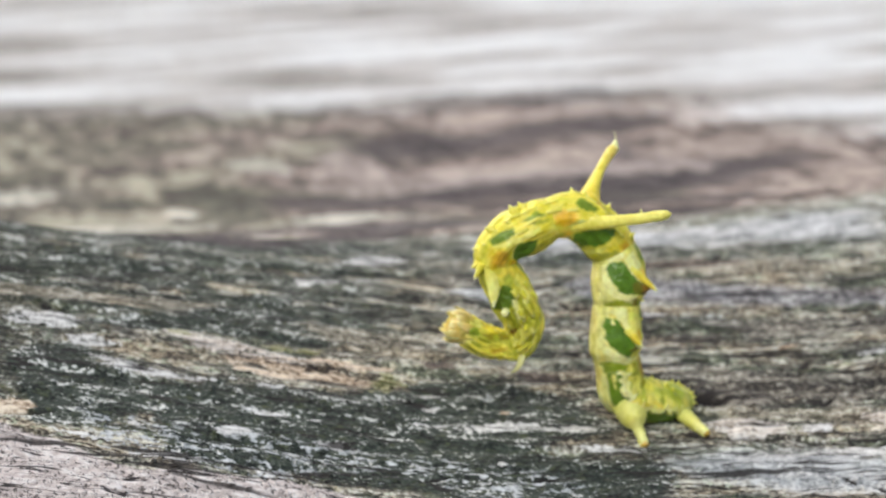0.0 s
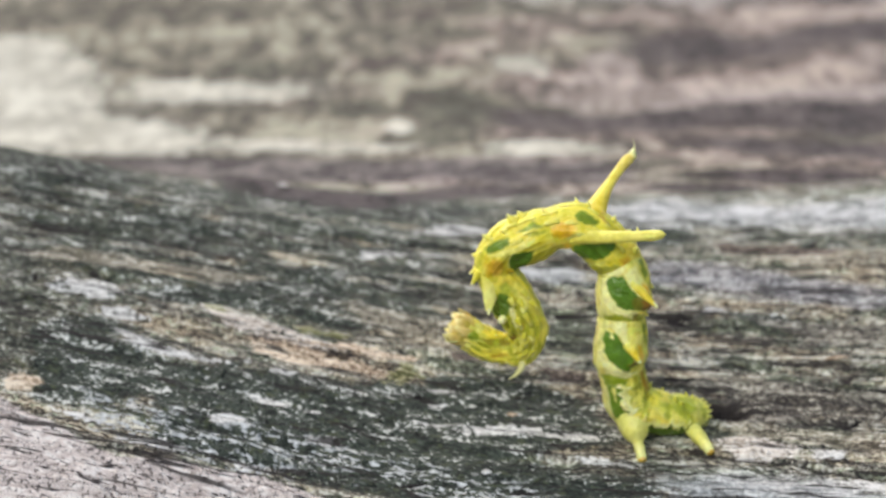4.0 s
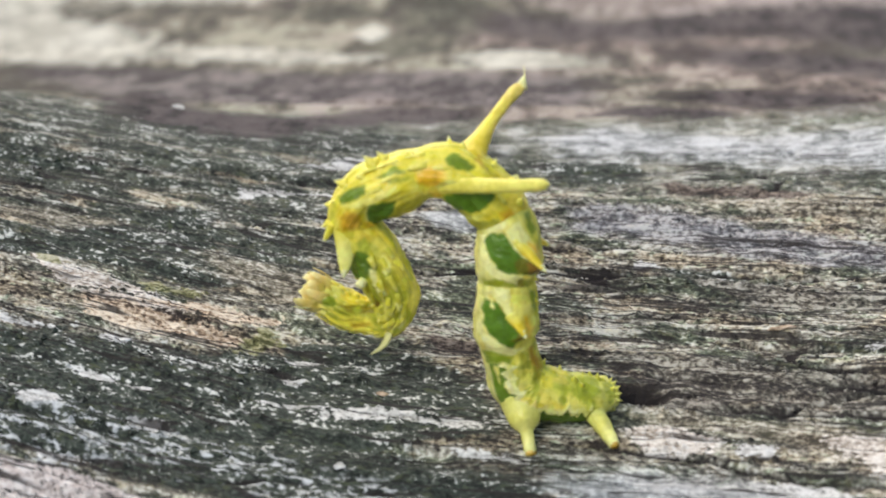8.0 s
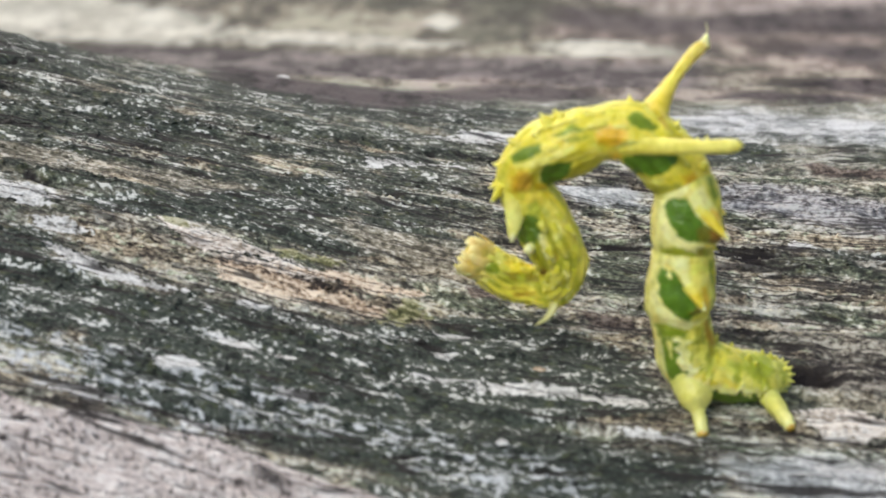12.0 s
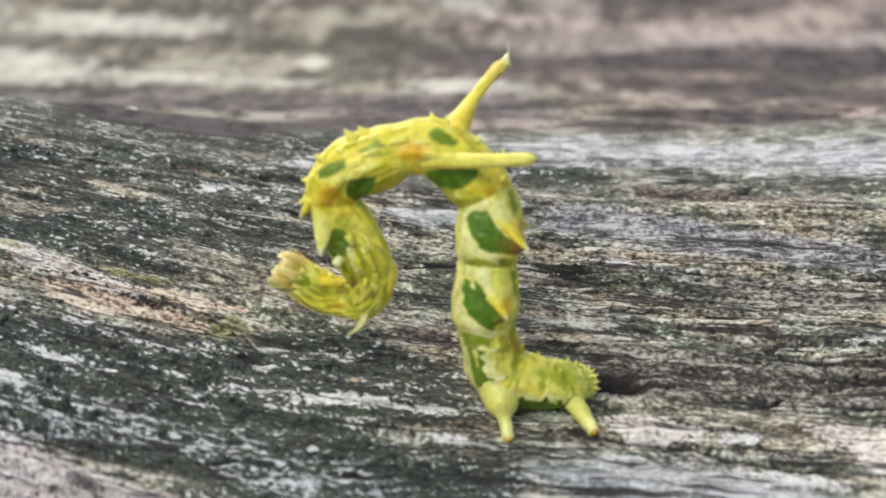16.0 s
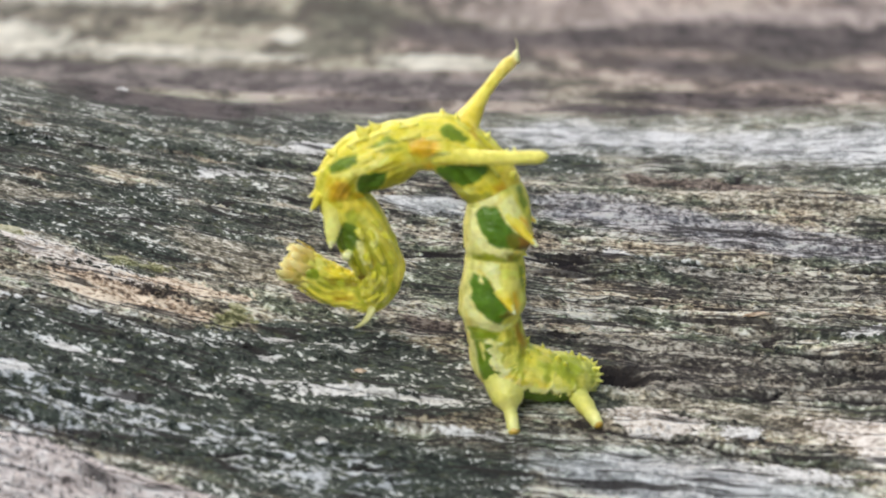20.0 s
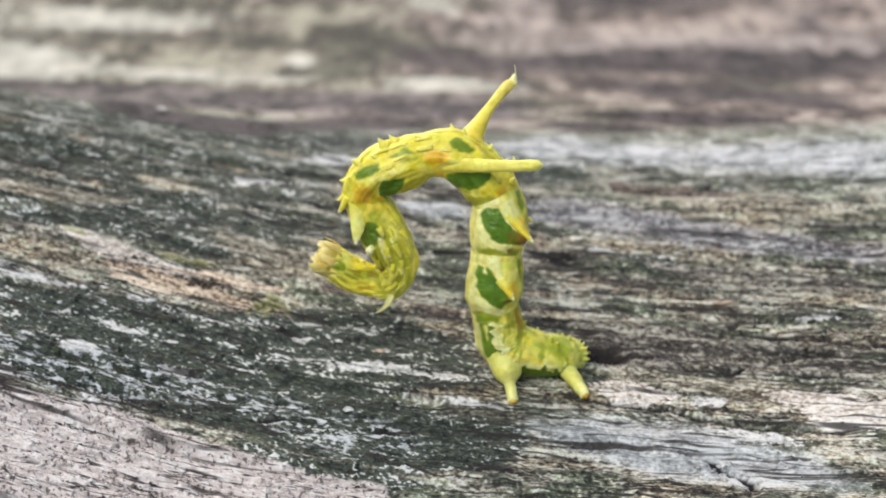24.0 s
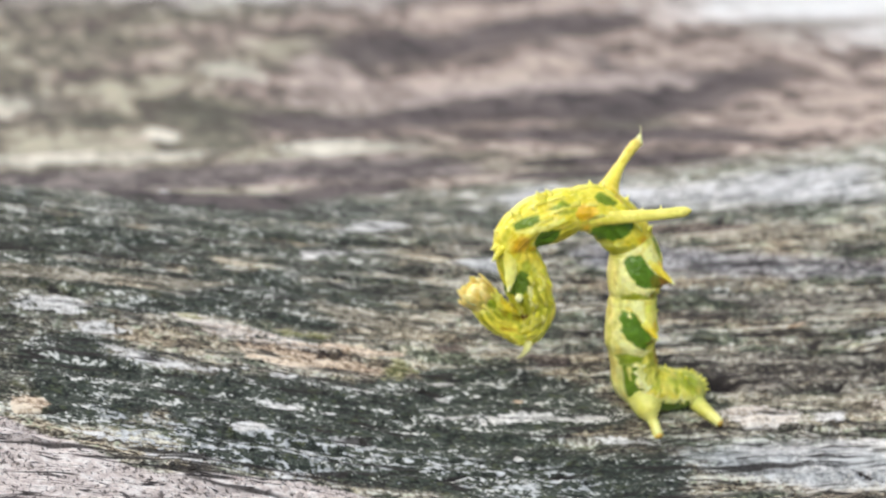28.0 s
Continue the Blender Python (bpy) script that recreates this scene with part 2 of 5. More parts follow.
    # pale sore strip along the near edge, pitted, with dark split lines
    pink = zone("pink", 0.22, -0.1, 0.12)
    pits = fuzz(vec(u * 20.0, v * 17.0, 43.0), 1.0, 3.0, 0.7) + (clump - 0.5) * 0.45 + (cell - 0.5) * 0.10
    sore = ramp((grain - 0.5) * 0.9 + (clump - 0.5) * 0.6 + 0.5, (0.30, (0.37, 0.315, 0.285)), (0.48, (0.63, 0.555, 0.51)), (0.64, (0.83, 0.785, 0.735)))
    sore = blend(pits.step(0.45, 0.38) * 0.9, sore, (0.085, 0.072, 0.066))
    split = (streak - 0.5).op("ABSOLUTE").step(0.016, 0.007) * clump.step(0.44, 0.54)
    col = blend(pink, col, blend(split, sore, (0.05, 0.042, 0.04)))
    # thin cracks along the fibres, most of them on the bare side
    lane = v + (fuzz(vec(u * 0.5, v * 1.2, 5.0), 1.0, 2.0) - 0.5) * 0.22
    fine = (fuzz(vec(u * 0.20, lane * 3.1, 21.0), 1.0, 2.0) - 0.5).op("ABSOLUTE").step(0.022, 0.007)
    gate = fuzz(vec(u * 0.7, v * 1.5, 23.0), 1.0, 2.0).step(0.44, 0.54)
    hair = (fuzz(vec(u * 0.30, lane * 7.0, 25.0), 1.0, 2.0) - 0.5).op("ABSOLUTE").step(0.022, 0.008)
    hair = hair * fuzz(vec(u * 0.9, v * 2.5, 27.0), 1.0, 2.0).step(0.50, 0.58) * v.step(4.6, 3.8)
    rift = (fuzz(vec(u * 0.16, lane * 4.6, 51.0), 1.0, 3.0) - 0.5).op("ABSOLUTE").step(0.026, 0.010)
    rift = rift * fuzz(vec(u * 0.6, v * 2.0, 53.0), 1.0, 2.0).step(0.42, 0.52) * x.step(-1.0, 0.6) * v.step(4.4, 3.4)
    col = blend(most(most(fine * gate * v.step(6.5, 5.0), hair), rift) * 0.9, col, (0.022, 0.018, 0.016))
    # near-black in the open cracks and the hole
    crack = tree.nodes.new("ShaderNodeAttribute")
    crack.attribute_name = "crack"
    col = blend(Ex(tree, crack.outputs["Fac"]).step(0.1, 0.6), col, (0.018, 0.014, 0.013))
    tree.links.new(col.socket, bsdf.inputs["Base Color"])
    bsdf.inputs["Specular IOR Level"].default_value = 0.3
    bump(tree, bsdf, fibre * 0.5 + grain * 0.7 + clump * 0.7 + cell * 0.3, 0.8, 0.0003)
    return mat


def skin_material():
    """Waxy caterpillar skin; the pigment is laid out on the mesh."""
    mat, tree, bsdf = material("caterpillar_skin", 0.38)
    at = tree.nodes.new("ShaderNodeAttribute")
    at.attribute_name = "pigment"
    co = tree.nodes.new("ShaderNodeTexCoord")
    p = Ex(tree, co.outputs["Object"])
    mottle, fine = fuzz(p, 2600.0, 3.0), fuzz(p, 9000.0, 2.0)
    raw = Ex(tree, at.outputs["Color"])
    dark = tree.nodes.new("ShaderNodeHueSaturation")
    dark.inputs["Value"].default_value = 0.80
    dark.inputs["Saturation"].default_value = 1.08
    tree.links.new(raw.socket, dark.inputs["Color"])
    col = blend(mottle.step(0.62, 0.36) * 0.8, raw, Ex(tree, dark.outputs[0]))
    tree.links.new(col.socket, bsdf.inputs["Base Color"])
    bsdf.inputs["Subsurface Weight"].default_value = 0.2
    bsdf.inputs["Specular IOR Level"].default_value = 0.45
    bsdf.inputs["Subsurface Radius"].default_value = (1.0, 0.8, 0.2)
    bsdf.inputs["Subsurface Scale"].default_value = 0.0003
    bump(tree, bsdf, mottle + fine * 0.5, 0.45, 0.00012)
    return mat


def soil_material():
    mat, tree, bsdf = material("forest_soil", 0.95)
    co = tree.nodes.new("ShaderNodeTexCoord")
    p = Ex(tree, co.outputs["Object"])
    col = blend(fuzz(p, 14.0, 5.0).step(0.35, 0.65), (0.06, 0.045, 0.03), (0.16, 0.13, 0.08))
    tree.links.new(col.socket, bsdf.inputs["Base Color"])
    return mat


WOOD, SKIN, SOIL = wood_material(), skin_material(), soil_material()


# ---- the wood ----
def lattice(x, y, seed):
    """Smooth noise in -1..1 over arrays."""
    def grid(i, j):
        n = (i.astype(np.int64) * 374761393 + j.astype(np.int64) * 668265263 + seed * 974711) & 0x7FFFFFFF
        n = ((n ^ (n >> 13)) * 1274126177) & 0x7FFFFFFF
        return ((n ^ (n >> 16)) & 0xFFFF) / 32767.5 - 1
    i, j = np.floor(x), np.floor(y)
    a, b = x - i, y - j
    a, b = a * a * (3 - 2 * a), b * b * (3 - 2 * b)
    return (grid(i, j) * (1 - a) + grid(i + 1, j) * a) * (1 - b) + (grid(i, j + 1) * (1 - a) + grid(i + 1, j + 1) * a) * b


def swell(x, y):
    """The broad form of the weathered top: it rises from the near edge to a crest and falls away behind it."""
    s, t = np.tanh(x / 9), np.tanh(y / 9)
    far = np.maximum(y - 4.5, 0)
    drop = far * far / (far + 3)
    hold = 0.12 + 0.88 * np.exp(-(far / 4) ** 2)
    across = -0.428 * s + 1.597 * s * s - 1.127 * s * t + 0.19 * s * s * t + 1.773 * s * t * t - 0.827 * s * s * t * t
    lift = -0.011 * s + 0.070 * t - 0.025 * s * s - 0.157 * s * t + 0.209 * t * t + 0.012 * s * s * t + 0.071 * s * t * t
    lift = lift + 0.28 * np.exp(-((x + 7.9) / 1.5) ** 2 - ((y - 6.3) / 1.6) ** 2)
    return -0.013 + 2.443 * t - 1.112 * t * t - 0.26 * 9 * np.tanh(drop / 9) + hold * across + lift


def grain_v(x, y):
    """Across-fibre coordinate: the fibres bow gently round a bulge."""
    q = 9 * np.tanh(x / 9)
    return y - (-0.14 * q - 0.1 * np.sin(0.8976 * (q + 4))) / (1 + np.exp((y - 4.5) / 0.8))


def relief(x, y):
    """Fibre ridges and cracks: height and how far a spot lies in a crack."""
    v = grain_v(x, y)
    ridge = 0.018 * lattice(x * 5, v * 8, 9) + 0.030 * lattice(x * 0.5, v * 4, 1) + 0.022 * lattice(x * 0.9, v * 9, 2) + 0.012 * lattice(x * 2.2, v * 19, 3)
    sway = v + 0.10 * lattice(x * 0.4, v * 0.7, 4) + 0.02 * lattice(x * 2, v, 5)
    line = np.abs(lattice(x * 0.22, sway * 2.6, 6))
    where = lattice(x * 0.45, sway * 1.3, 7)
    depth = np.clip(1 - line / 0.035, 0, 1) * np.clip((where - 0.2) / 0.35, 0, 1) * np.clip((9 - y) / 3, 0, 1)
    long_crack = np.zeros_like(x)
    # the long splits: place across the fibres, drift, start, end and half width
    for at, drift, start, end, half in ((1.16, 0.0, 0.9, 5.5, 0.065), (2.09, 0.0, 0.5, 5.0, 0.05), (0.77, 0.0, 0.6, 4.2, 0.05), (0.08, -0.10, 0.4, 3.6, 0.045), (1.42, -0.01, 1.6, 4.4, 0.04), (2.95, 0.0, 1.2, 5.5, 0.05)):
        split = np.clip(1 - np.abs(sway - at - drift * (x - 0.7)) / half, 0, 1) * np.clip((x - start) / 0.4, 0, 1) * np.clip((end - x) / 1.2, 0, 1)
        long_crack = np.maximum(long_crack, split * np.clip(0.7 + 0.9 * lattice(x * 1.3, v * 3, 8 + int(at * 10)), 0, 1))
    hole = np.clip(1.5 - np.hypot((x - 0.98) / 0.20, (v - 0.86) / 0.11), 0, 1)
    depth = np.maximum(depth, np.maximum(long_crack, hole))
    near = np.clip(1.15 - np.hypot(x - 0.3, y) / 0.9, 0, 1)
    return ridge * (1 - 0.6 * near) - 0.09 * depth - 0.08 * hole, depth


def spread(lo, hi, fine, out_lo, out_hi):
    """Even steps from lo to hi, growing ones out to the ends."""
    line = list(np.arange(lo, hi, fine))
    step, at = fine, hi
    while at < out_hi:
        line.append(at)
        step *= 1.12
        at += step
    line.append(out_hi)
    step, at = fine * 1.12, lo - fine
    while at > out_lo:
        line.insert(0, at)
        step *= 1.12
        at -= step
    line.insert(0, out_lo)
    return np.array(line)


# outlines of the stains, by their places on the wood: crust, bare sapwood, flecks, films and bands
def crust_patches():
    yield ((-5.24, 0.89), (-4.70, 0.99), (-4.15, 1.08), (-3.58, 1.09), (-3.02, 1.09), (-2.57, 1.15), (-2.11, 1.18), (-1.65, 0.97), (-1.19, 0.94), (-0.57, 0.93), (-0.29, 0.57), (-0.18, 0.38), (-0.30, 0.21), (-0.85, 0.16), (-1.29, -0.01), (-0.74, -0.17), (-0.03, -0.25), (0.12, -0.62), (-0.22, -1.11), (-1.27, -1.17), (-2.01, -1.02), (-2.77, -0.74), (-3.41, -0.65), (-3.97, -0.45), (-4.51, -0.43), (-5.06, -0.30))
    yield ((-2.76, -0.89), (-1.80, -1.06), (-0.75, -1.29), (-1.27, -1.39), (-2.00, -1.31), (-2.64, -1.06))
    yield ((-6.62, 1.31), (-6.36, 1.54), (-5.95, 1.76), (-5.37, 1.57), (-5.67, 1.31), (-5.20, 1.11), (-4.79, 1.06), (-4.22, 1.20), (-4.57, 0.81), (-5.45, 0.31), (-6.36, 0.11))
    yield ((-7.58, 5.61), (-9.24, 15.09), (-8.10, 14.00), (-6.14, 5.46), (-6.66, 4.61), (-7.24, 4.15))
    yield ((-5.69, 2.31), (-5.16, 2.53), (-4.54, 2.58), (-3.96, 2.51), (-3.21, 2.29), (-2.59, 2.17), (-3.20, 2.10), (-3.93, 2.27), (-4.76, 2.26), (-5.35, 2.12))
    yield ((-4.04, 3.30), (-3.63, 3.50), (-3.19, 3.47), (-3.26, 2.99), (-3.68, 2.92))
    yield ((-6.13, 4.15), (-5.44, 4.34), (-4.76, 4.32), (-4.33, 4.00), (-4.99, 3.94), (-5.65, 3.94))
    yield ((0.02, 5.18), (0.38, 5.44), (0.97, 5.31), (1.11, 4.93), (0.72, 4.64), (0.19, 4.67))
    yield ((1.21, 2.93), (1.79, 2.82), (2.30, 2.46), (2.13, 2.36), (1.50, 2.54))
    yield ((-2.71, 5.75), (-1.95, 6.34), (-1.35, 6.11), (-1.93, 5.31), (-2.56, 5.14))
    yield ((-2.35, 1.34), (-1.76, 1.38), (-1.07, 1.25), (-0.40, 0.93), (-0.69, 0.82), (-1.46, 0.87), (-2.15, 1.06))
    yield ((-9.12, 1.45), (-7.91, 1.56), (-7.22, 1.48), (-6.78, 1.24), (-7.14, 1.06), (-7.88, 1.15), (-9.09, 1.09))
    yield ((-4.65, 2.72), (-4.00, 2.99), (-3.24, 2.95), (-3.05, 2.72), (-3.72, 2.52), (-4.46, 2.49))
    yield ((-3.81, 3.50), (-3.28, 3.50), (-3.30, 3.06), (-3.77, 3.01))


def pink_patches():
    yield ((-5.02, -0.53), (-4.49, -0.54), (-3.95, -0.59), (-3.40, -0.80), (-2.86, -0.97), (-2.22, -1.15), (-1.27, -1.31), (-0.95, -2.22), (-4.72, -2.53), (-6.17, -2.69), (-6.58, -0.67))
    yield ((-9.68, 1.03), (-8.48, 1.02), (-7.87, 0.91), (-7.24, 0.53), (-6.70, 0.15), (-5.98, -0.27), (-5.28, -0.64), (-4.52, -0.87), (-3.72, -1.11), (-3.16, -1.47), (-4.94, -2.17), (-9.31, -2.41))


def cream_patches():
    yield ((-4.81, 2.24), (-4.49, 2.15), (-4.11, 2.02), (-3.75, 1.94), (-3.69, 1.83), (-3.99, 1.79), (-4.34, 1.79), (-4.61, 1.92))
    yield ((-4.18, 1.73), (-3.69, 1.83), (-3.17, 1.74), (-2.86, 1.56), (-3.16, 1.53), (-3.66, 1.57), (-4.07, 1.59))
    yield ((0.80, 0.36), (1.22, 0.38), (1.69, 0.18), (1.43, -0.02), (0.96, 0.09))
    yield ((2.52, 0.10), (3.13, 0.13), (3.83, -0.25), (3.75, -0.69), (3.03, -0.50))


def tan_patches():
    yield ((-4.20, 1.64), (-3.87, 1.64), (-3.46, 1.54), (-2.95, 1.41), (-2.65, 1.27), (-2.84, 1.17), (-3.24, 1.25), (-3.74, 1.30), (-4.14, 1.40))
    yield ((-3.68, 1.70), (-3.08, 1.77), (-2.37, 1.68), (-2.46, 1.53), (-3.06, 1.51))
    yield ((-6.68, 0.58), (-6.45, 0.56), (-6.29, 0.48), (-6.47, 0.31), (-6.69, 0.34))


def moss_patches():
    yield ((-3.91, 2.08), (-3.50, 2.02), (-3.04, 1.96), (-3.18, 1.83), (-3.59, 1.86))
    yield ((-2.66, 1.44), (-2.41, 1.54), (-2.30, 1.35), (-2.54, 1.09), (-2.74, 1.17))
    yield ((-4.81, 2.29), (-4.60, 2.26), (-4.48, 2.10), (-4.68, 2.09))


def pale_patches():
    yield ((-5.82, 1.59), (-5.51, 1.53), (-5.12, 1.29), (-4.82, 1.26), (-4.52, 1.20), (-4.22, 1.21), (-4.70, 1.07), (-5.10, 1.10), (-5.52, 1.28))
    yield ((-6.60, 2.20), (-6.28, 2.40), (-5.80, 2.32), (-5.87, 2.14), (-6.27, 2.07))
    yield ((-5.98, 1.93), (-5.58, 1.95), (-5.22, 1.77), (-5.50, 1.76), (-5.81, 1.80))
    yield ((-4.02, 0.70), (-3.86, 0.56), (-3.76, 0.50), (-3.95, 0.54))
    yield ((-4.63, 0.22), (-4.40, 0.30), (-4.16, 0.25), (-4.29, 0.14), (-4.53, 0.13))
    yield ((-5.45, 0.27), (-5.34, 0.34), (-5.27, 0.24), (-5.39, 0.22))
    yield ((-3.82, 1.15), (-3.67, 1.15), (-3.67, 1.07), (-3.79, 1.07))
    yield ((-2.30, 1.11), (-1.95, 1.14), (-1.85, 1.07), (-2.15, 1.02))
    yield ((-2.38, 0.84), (-2.19, 0.85), (-2.02, 0.75), (-2.19, 0.69))
    yield ((-1.99, 0.42), (-1.46, 0.54), (-0.94, 0.50), (-0.47, 0.43), (-0.28, 0.35), (-0.71, 0.33), (-1.27, 0.38), (-1.84, 0.33))
    yield ((-2.51, 0.45), (-2.13, 0.48), (-1.75, 0.50), (-2.13, 0.39))
    yield ((-6.17, 0.08), (-5.84, 0.09), (-5.62, -0.07), (-5.91, -0.07))
    yield ((-5.45, -0.23), (-4.99, -0.20), (-4.70, -0.30), (-4.91, -0.44), (-5.29, -0.36))
    yield ((-3.53, 0.10), (-3.20, 0.11), (-3.29, 0.00), (-3.52, 0.00))
    yield ((-4.36, -0.40), (-3.95, -0.38), (-3.75, -0.50), (-4.12, -0.54))
    yield ((-1.74, -0.26), (-1.65, -0.19), (-1.59, -0.27), (-1.67, -0.35))
    yield ((-3.99, 1.08), (-3.85, 1.17), (-3.66, 1.08), (-3.80, 0.99))
    yield ((-4.15, 0.67), (-3.95, 0.68), (-3.71, 0.55), (-3.87, 0.49))
    yield ((-3.66, 0.52), (-3.41, 0.53), (-3.38, 0.47), (-3.60, 0.45))
    yield ((0.89, 3.06), (1.16, 3.04), (1.23, 2.90), (0.96, 2.86))
    yield ((2.96, 1.47), (3.41, 1.51), (3.55, 1.37), (3.05, 1.34))
    yield ((1.78, 0.14), (2.16, 0.05), (2.09, -0.14), (1.83, -0.08))
    yield ((-2.43, 4.85), (-1.92, 5.04), (-1.47, 4.98), (-1.92, 4.73), (-2.37, 4.67))
    yield ((-3.11, 3.93), (-2.63, 4.08), (-2.07, 4.06), (-2.51, 3.87), (-3.00, 3.80))
    yield ((1.97, -0.36), (2.49, -0.49), (2.99, -0.77), (2.67, -0.81), (2.10, -0.63))
    yield ((-0.74, 0.05), (-0.19, 0.00), (0.13, -0.16), (-0.19, -0.12), (-0.63, -0.06))
    yield ((-6.28, 2.34), (-5.91, 2.43), (-5.60, 2.23), (-5.90, 2.02), (-6.24, 2.14))


def silver_patches():
    yield ((0.02, 6.12), (0.65, 6.72), (1.57, 6.32), (2.47, 6.10), (4.11, 6.18), (4.87, 5.90), (4.64, 4.64), (3.25, 5.00), (2.10, 5.28), (1.10, 5.53), (0.38, 5.56))
    yield ((-1.23, 3.82), (-0.54, 4.04), (-0.35, 3.57), (-0.98, 3.53))
    yield ((0.13, -0.37), (0.89, -0.24), (1.86, -0.40), (2.35, -0.78), (2.94, -1.11), (3.23, -1.48), (1.36, -1.13), (0.60, -0.70))


def slate_patches():
    yield ((0.30, 4.11), (1.15, 4.10), (2.25, 3.69), (3.66, 3.17), (4.32, 2.88), (4.25, 2.45), (2.71, 2.87), (1.40, 3.41), (0.41, 3.61))


def rust_patches():
    yield ((1.18, 4.74), (1.64, 4.61), (2.33, 4.54), (2.99, 4.32), (2.30, 4.30), (1.34, 4.47))
    yield ((0.51, 1.10), (0.95, 1.01), (1.68, 0.75), (2.11, 0.60), (1.48, 0.67), (0.75, 0.85))
    yield ((-1.02, 1.64), (-0.56, 1.56), (-0.50, 1.30), (-0.91, 1.37))
    yield ((-2.02, 1.84), (-1.66, 1.83), (-1.66, 1.66), (-1.96, 1.68))
    yield ((-3.91, 1.60), (-3.51, 1.60), (-3.11, 1.57), (-2.70, 1.47), (-3.10, 1.45), (-3.49, 1.46))


def ochre_patches():
    yield ((0.79, 0.58), (1.37, 0.53), (2.19, 0.38), (2.90, 0.23), (3.53, -0.02), (3.44, -0.57), (2.83, -0.26), (1.93, 0.19), (1.07, 0.38))
    yield ((1.34, 4.44), (2.30, 4.30), (3.76, 3.86), (4.44, 3.53), (3.72, 3.57), (2.55, 3.92), (1.61, 4.19))
    yield ((-6.95, 2.85), (-6.48, 3.12), (-5.72, 3.10), (-4.76, 3.05), (-4.01, 2.97), (-4.72, 2.78), (-5.77, 2.75), (-6.61, 2.74))
    yield ((-3.23, 2.58), (-2.61, 2.56), (-1.98, 2.42), (-1.87, 1.97), (-2.38, 1.94), (-3.01, 2.25))


def dusk_patches():
    yield ((-6.47, 11.12), (-5.37, 9.23), (-4.77, 10.11), (-3.98, 6.84), (-3.13, 6.92), (-1.97, 8.14), (-0.81, 8.08), (-0.67, 7.41), (-1.89, 6.85), (-2.98, 5.60), (-3.92, 5.64), (-4.66, 5.81))
    yield ((0.41, 7.69), (1.19, 8.30), (2.11, 7.72), (2.19, 7.25), (1.15, 7.39))
    yield ((-1.65, 18.88), (-0.41, 18.00), (1.56, 17.47), (3.35, 18.12), (6.02, 16.91), (6.62, 15.71), (5.68, 14.39), (4.39, 16.56), (2.92, 15.79), (1.50, 15.30), (-0.35, 15.21), (-1.35, 16.73))
    yield ((1.05, 9.03), (2.16, 9.58), (3.63, 8.50), (3.77, 7.59), (2.45, 7.71))
    yield ((1.48, 14.30), (3.23, 13.64), (5.29, 11.46), (4.88, 8.35), (3.44, 10.83), (2.12, 12.25))
    yield ((0.76, 31.36), (2.16, 32.35), (3.56, 31.11), (5.38, 31.81), (7.94, 31.85), (9.52, 29.16), (7.26, 28.49), (5.42, 29.14), (3.46, 29.31), (1.71, 29.84))
    yield ((1.12, 18.24), (2.98, 19.31), (4.57, 19.07), (6.42, 19.64), (8.16, 18.72), (9.18, 19.29), (8.98, 17.34), (6.36, 14.71), (4.38, 13.30), (3.01, 15.37), (1.69, 16.14))
    yield ((1.54, 26.13), (2.96, 25.78), (4.14, 25.51), (6.77, 26.76), (9.13, 26.75), (8.65, 24.52), (5.83, 23.49), (3.77, 22.51), (1.97, 22.30), (1.12, 23.24))
    yield ((4.38, 44.84), (5.85, 44.61), (6.97, 42.75), (5.32, 41.94), (4.38, 43.01))
    yield ((5.74, 21.83), (6.60, 21.86), (6.88, 20.87), (6.16, 20.09), (5.71, 20.65))


def grove_patches():
    yield ((-2.37, 20.91), (-1.33, 19.89), (-1.49, 16.12), (-2.24, 13.60), (-2.89, 15.01))
    yield ((-7.06, 24.95), (-5.82, 24.40), (-4.72, 22.70), (-5.78, 22.34), (-6.67, 23.10))
    yield ((-4.58, 19.52), (-3.36, 19.83), (-3.03, 18.32), (-4.00, 17.94))
    yield ((-2.53, 17.02), (-1.79, 17.74), (-1.54, 14.89), (-2.28, 14.89))


def bone_patches():
    yield ((-12.97, 27.82), (-11.00, 27.98), (-9.58, 24.59), (-8.85, 21.55), (-8.54, 17.48), (-8.71, 14.07), (-9.61, 14.66))
    yield ((-9.81, 19.49), (-8.49, 19.20), (-7.24, 18.06), (-6.09, 16.00), (-5.87, 14.66), (-6.67, 13.99), (-7.42, 14.05), (-8.74, 14.95))
    yield ((-6.06, 15.80), (-4.86, 15.39), (-3.46, 14.66), (-2.71, 14.53), (-2.65, 13.76), (-3.90, 13.68), (-5.62, 14.26))
    yield ((-1.59, 14.23), (-0.79, 14.68), (0.58, 13.56), (0.67, 12.81), (-0.46, 12.68), (-1.35, 13.11))
    yield ((-3.25, 16.88), (-3.03, 17.73), (-2.70, 16.63), (-2.80, 15.53), (-3.10, 15.74))
    yield ((-1.19, 23.43), (-0.64, 24.02), (-0.01, 22.86), (-0.27, 21.75), (-0.93, 22.08))
    yield ((-8.65, 22.18), (-7.09, 22.20), (-4.62, 21.81), (-4.49, 20.64), (-5.69, 20.03), (-7.89, 20.49))


